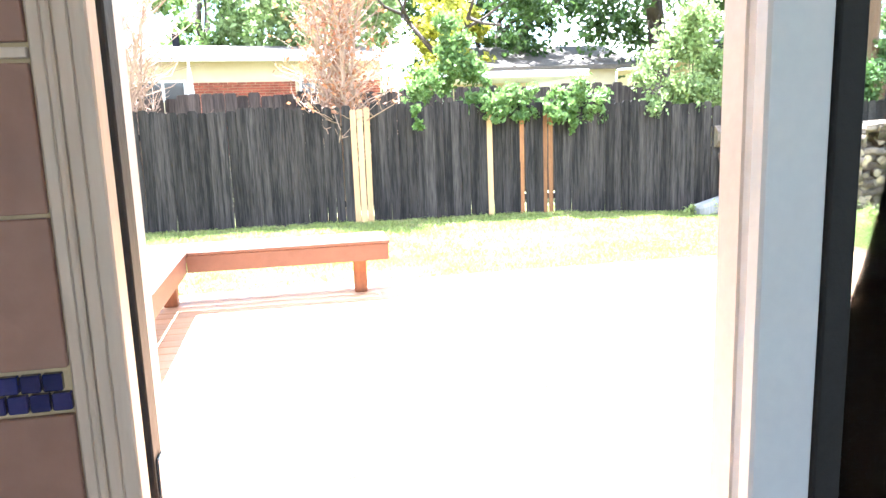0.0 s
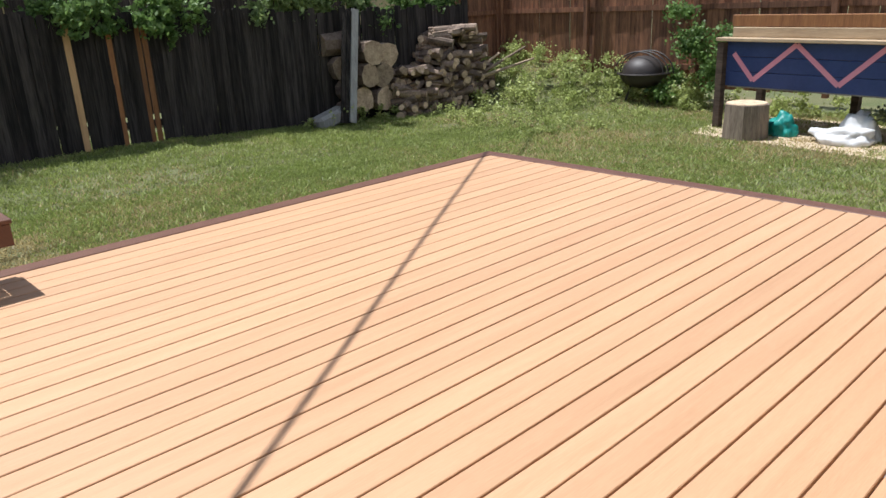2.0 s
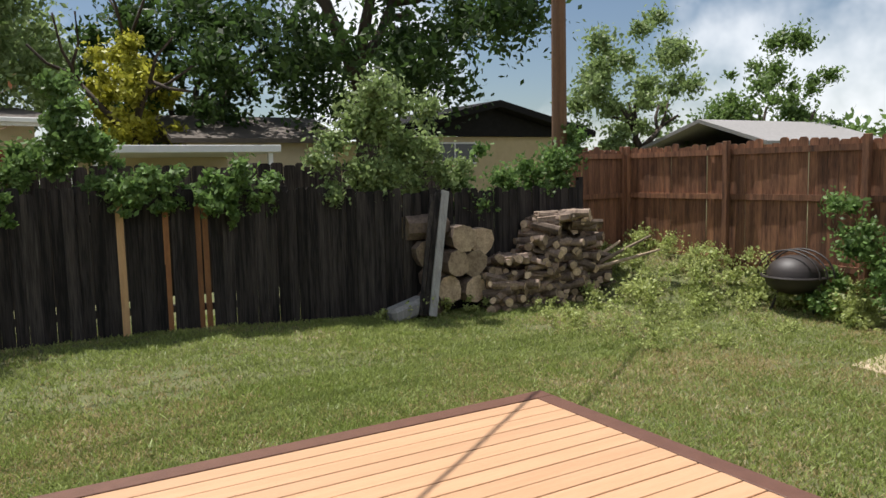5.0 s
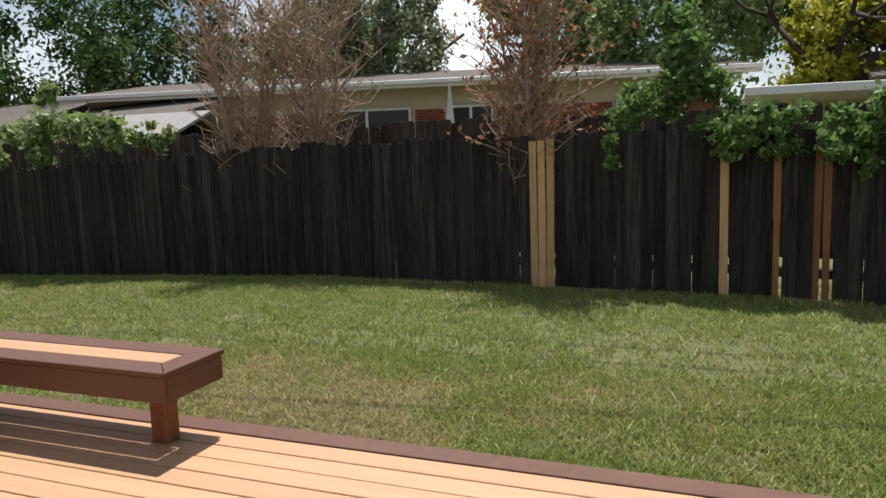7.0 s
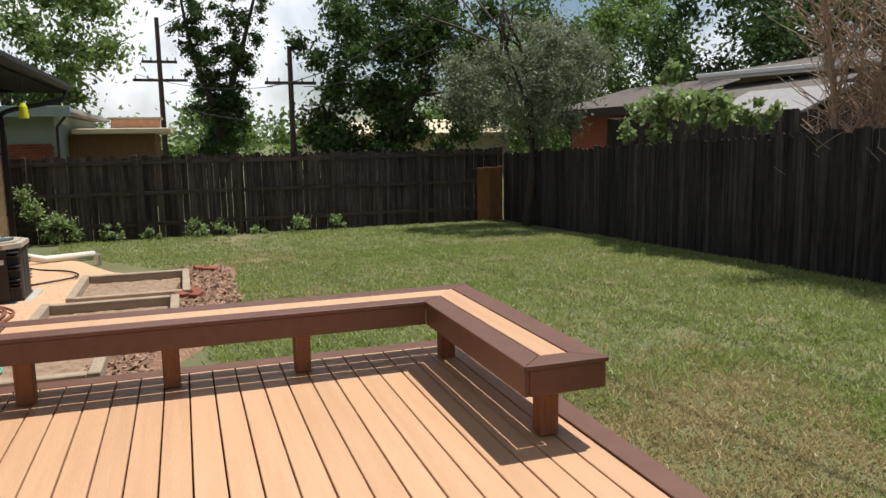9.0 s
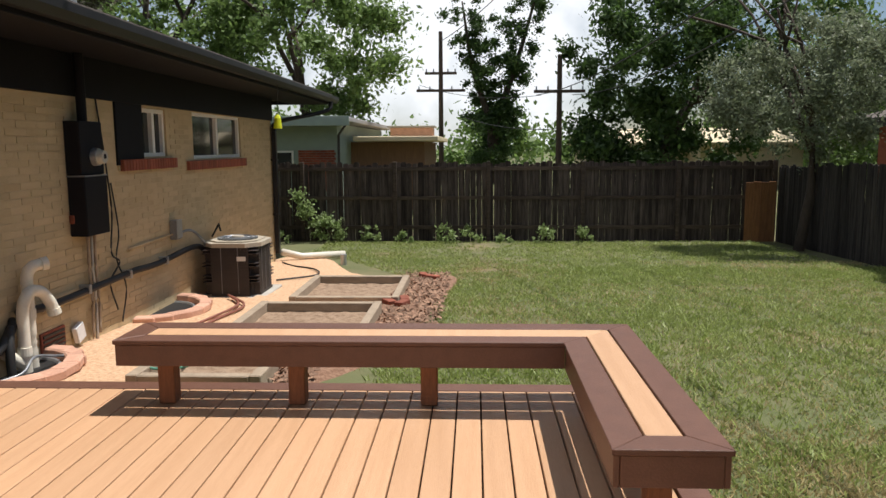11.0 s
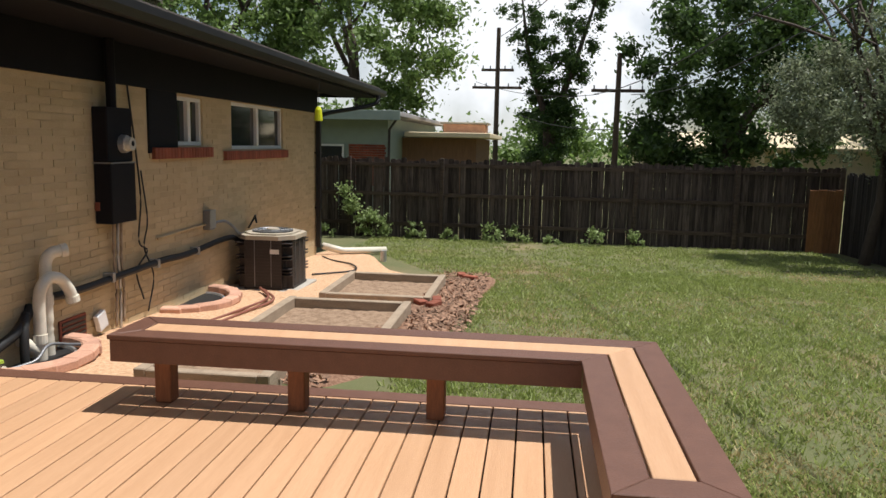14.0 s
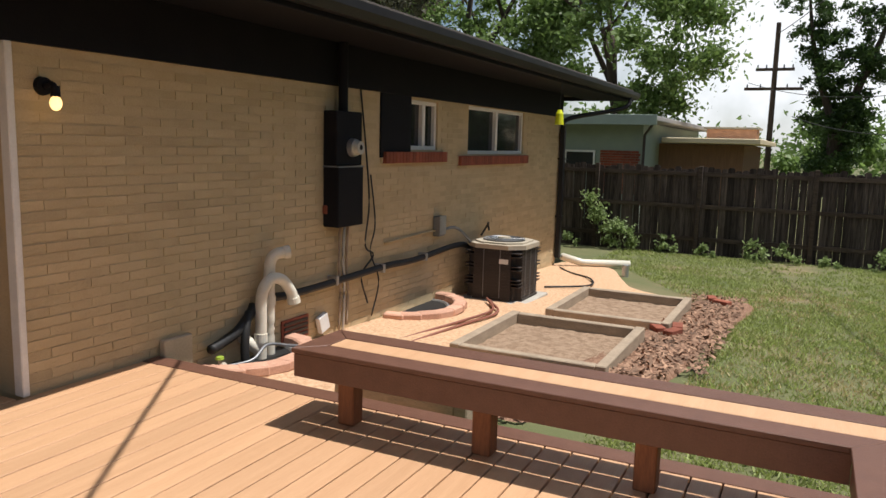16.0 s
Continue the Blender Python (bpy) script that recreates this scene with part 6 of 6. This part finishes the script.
for a, b in ((-11.8, -6.6), (-4.15, -3.45), (-2.25, 0.3), (1.2, 2.55)):
    brick_panel(h1, a, b, 0.4, 2.42, 15.97)
for a, b in ((-6.3, -4.3), (-3.32, -2.38), (0.45, 1.05)):
    far_window(h1, a, b, 1.95, 2.40, 15.97)
part("chimney_pipe", rod((-2.2, 19.5, 3.3), (-2.2, 19.5, 4.1), 0.10, 0.10, 10), M_BLACK, h1)
part("roof_vent", box(-6.9, 18.4, 3.35, -6.6, 18.7, 3.55, 0.01), M_DROOF, h1)
um = thing("patio_umbrella", (-1.5, 14.6, -0.15), "closed white patio umbrella behind the fence", "umbrella")
part("canopy", rod((0, 0, 1.2), (0, 0, 2.75), 0.16, 0.02, 10), M_CANVAS, um)
part("pole", rod((0, 0, 0), (0, 0, 2.8), 0.022, 0.022, 8), M_WHITE, um)
h1.matrix_basis = pose(4.2, 20.4, 0, 0, 0, 12) @ Matrix.Diagonal((1.15, 1.15, 1.02, 1)) @ Matrix.Translation((-3.28, -15.28, 0))
# carport roof right of it
h2 = thing("carport", (0, 0, 0), "low white edged flat carport roof", "carport")
part("roof", box(3.8, 15.2, 2.15, 7.6, 19.0, 2.30, 0.01), M_WHITE, h2)
for x in (4.0, 7.4):
    part("post", box(x - 0.05, 15.3, -0.3, x + 0.05, 15.4, 2.15), M_WHITE, h2)
part("wall", box(4.0, 18.8, -0.4, 7.4, 18.95, 2.15), M_CREAM, h2)
# dark-roofed house beyond the woodpile
h3 = thing("dark_roof_house", (0, 0, 0), "tan brick house with a wide black roof", "house")
part("wall", box(13.0, 23.8, -0.4, 20.8, 30.0, 2.97), M_BRICKJ, h3)
gable(h3, 13.0, 20.8, 23.8, 30.0, 2.95, 4.05, "y", M_DROOF, 0.8, 0.25)
part("gable_end", prism([(12.6, 2.98), (21.2, 2.98), (16.9, 4.02)], 0, 0.1), M_DROOF, h3).matrix_basis = pose(0, 23.7, 0, 90, 0, 0)
far_window(h3, 14.4, 16.2, 2.0, 2.7, 23.78)
part("downspout", tube([(20.9, 23.3, 3.2), (20.5, 23.72, 2.8), (20.5, 23.74, 0)], 0.04, 6), M_BLACK, h3)
h3b = thing("brown_roof_house", (0, 0, 0), "low brown roofed house among the trees", "house")
part("wall", box(7.2, 22.5, -0.4, 11.5, 27.0, 2.7), M_CREAM, h3b)
gable(h3b, 7.2, 11.5, 22.5, 27.0, 2.65, 3.5, "x", M_SHINGLE, 0.5)
h6 = thing("far_grey_house", (0, 0, 0), "grey roofed house beyond the stained fence", "house")
part("wall", box(26.0, 17.0, -0.4, 33.0, 22.0, 2.4), M_CREAM, h6)
gable(h6, 26.0, 33.0, 17.0, 22.0, 2.35, 3.3, "x", M_SHINGLEG, 0.5)
h3.location = (1.9, 0, 0)
# houses behind the left part of the back fence
h4 = thing("brown_house", (0, 0, 0), "dark brown house with a shallow shingle roof", "house")
part("wall", box(-24.0, 17.0, -0.6, -12.8, 23.0, 2.35), M_RBRICKJ, h4)
gable(h4, -24.0, -12.8, 17.0, 23.0, 2.35, 3.25, "x", M_SHINGLE, 0.7)
part("fascia", box(-24.8, 16.22, 2.20, -12.0, 16.28, 2.48, 0.006), M_AC, h4)
far_window(h4, -21.0, -19.6, 1.5, 2.1, 16.98)
far_window(h4, -17.0, -15.6, 1.5, 2.1, 16.98)
h4.location = (3, -1, -0.15)
h5 = thing("garden_shed", (0, 0, 0), "small shed with a pale grey gable roof", "shed")
part("wall", box(-9.7, 13.5, -0.4, -7.4, 15.6, 1.85), M_RBRICKJ, h5)
gable(h5, -9.7, -7.4, 13.5, 15.6, 1.80, 2.35, "x", M_SHINGLEG, 0.3, 0.06)
# house beyond the side fence
h7 = thing("green_house", (0, 0, 0), "low house with sage siding, red brick and a flat gravel roof", "house")
part("wall", box(-30.0, -13.0, -0.8, -19.0, -1.2, 2.25), M_SIDING, h7)
for k in range(9):
    part("siding_board", box(-18.998, -13.0, 1.45 + k * 0.09, -18.975 + 0.004 * (k % 2), -1.2, 1.53 + k * 0.09), M_SIDING, h7)
part("roof", box(-30.6, -13.6, 2.28, -18.0, -0.7, 2.42, 0.02), M_SHINGLEG, h7)
part("fascia", box(-18.0, -13.6, 2.16, -17.95, -0.65, 2.44, 0.006), M_SIDING, h7)
brick_panel(h7, -2.4, -1.25, 0.2, 1.42, -18.97, "x")
brick_panel(h7, -12.9, -4.6, 0.2, 1.42, -18.97, "x")
far_window(h7, -4.3, -2.6, 0.9, 1.38, -18.97, "x")
part("wing_wall", box(-29.0, -1.2, -0.8, -21.5, 1.3, 1.70), M_POLEL, h7)
part("wing_roof", box(-29.6, -1.0, 1.72, -20.7, 1.8, 1.88, 0.02), M_CREAM, h7)
part("chimney", box(-26.0, -0.2, 1.88, -24.6, 1.4, 2.25, 0.02), M_SANDST, h7)
part("chimney_cap", box(-26.1, -0.3, 2.25, -24.5, 1.5, 2.32, 0.01), M_CONC, h7)
part("downspout", tube([(-18.0, -0.75, 2.2), (-18.7, -1.1, 1.9), (-18.85, -1.15, 0.0)], 0.04, 6), M_AC, h7)
for k, (x, y) in enumerate(((-38.0, 8.5), (-36.0, 13.0))):
    hh = thing("distant_house", (0, 0, 0), "distant house with a sunlit tan roof", "house")
    part("wall", box(x, y, -0.6, x + 6, y + 4.5, 1.5), M_CREAM, hh)
    gable(hh, x, x + 6, y, y + 4.5, 1.5, 2.2, "y", M_CREAM, 0.4)


# ---- brick courses of the house wall ----
def build_bricks():
    pitch, h, bl = 0.0635, 0.054, 0.292
    near, joined_v, joined_f = {}, [], []
    z, row = -0.50, 0

    def blocked(a, b, z0, z1):
        if any(b > w0 - 0.005 and a < w1 + 0.005 and z1 > c - 0.02 and z0 < d + 0.01 for w0, w1, c, d in WIN):
            return True
        return b > -4.43 and a < -3.80 and z1 > 1.37
    o = Matrix.Translation(-wall_garden.location)
    while z < 2.03 - h:
        x = 0.125 - (0.15 if row % 2 else 0.0)
        first = True
        while x > -9.80:
            a, b = max(x - bl, -9.84), x
            if first and row % 2:
                a, b = x, 0.125
                x = x + 0.0
            elif a <= -9.83:
                pass
            if not blocked(a, b, z, z + h):
                key = (round(b - a, 3))
                if b > -2.1 and z > -0.28:
                    if key not in near:
                        near[key] = mesh_of("brick", [(p, q, r) for p in (0, b - a) for q in (-0.02, 0.0) for r in (0, h)], CUBE_F, M_BRICK)
                    ob = new("brick", near[key])
                    ob.parent = wall_garden
                    ob.location = (a, WY + random.uniform(-0.002, 0.002), z)
                else:
                    n = len(joined_v)
                    y = WY + random.uniform(-0.002, 0.002)
                    joined_v.extend((p, q, r) for p in (a, b) for q in (WY - 0.02, y) for r in (z, z + h))
                    joined_f.extend(tuple(n + k for k in f) for f in CUBE_F)
            if first and row % 2:
                first = False
                x -= 0.005
                continue
            first = False
            x -= bl + 0.005
        z += pitch
        row += 1
    ob = part("brickwork", mesh_of("brickwork", joined_v, joined_f, M_BRICKJ), M_BRICKJ, wall_garden)
    tagged(ob, "long tan bricks", kind="stuff")


build_bricks()
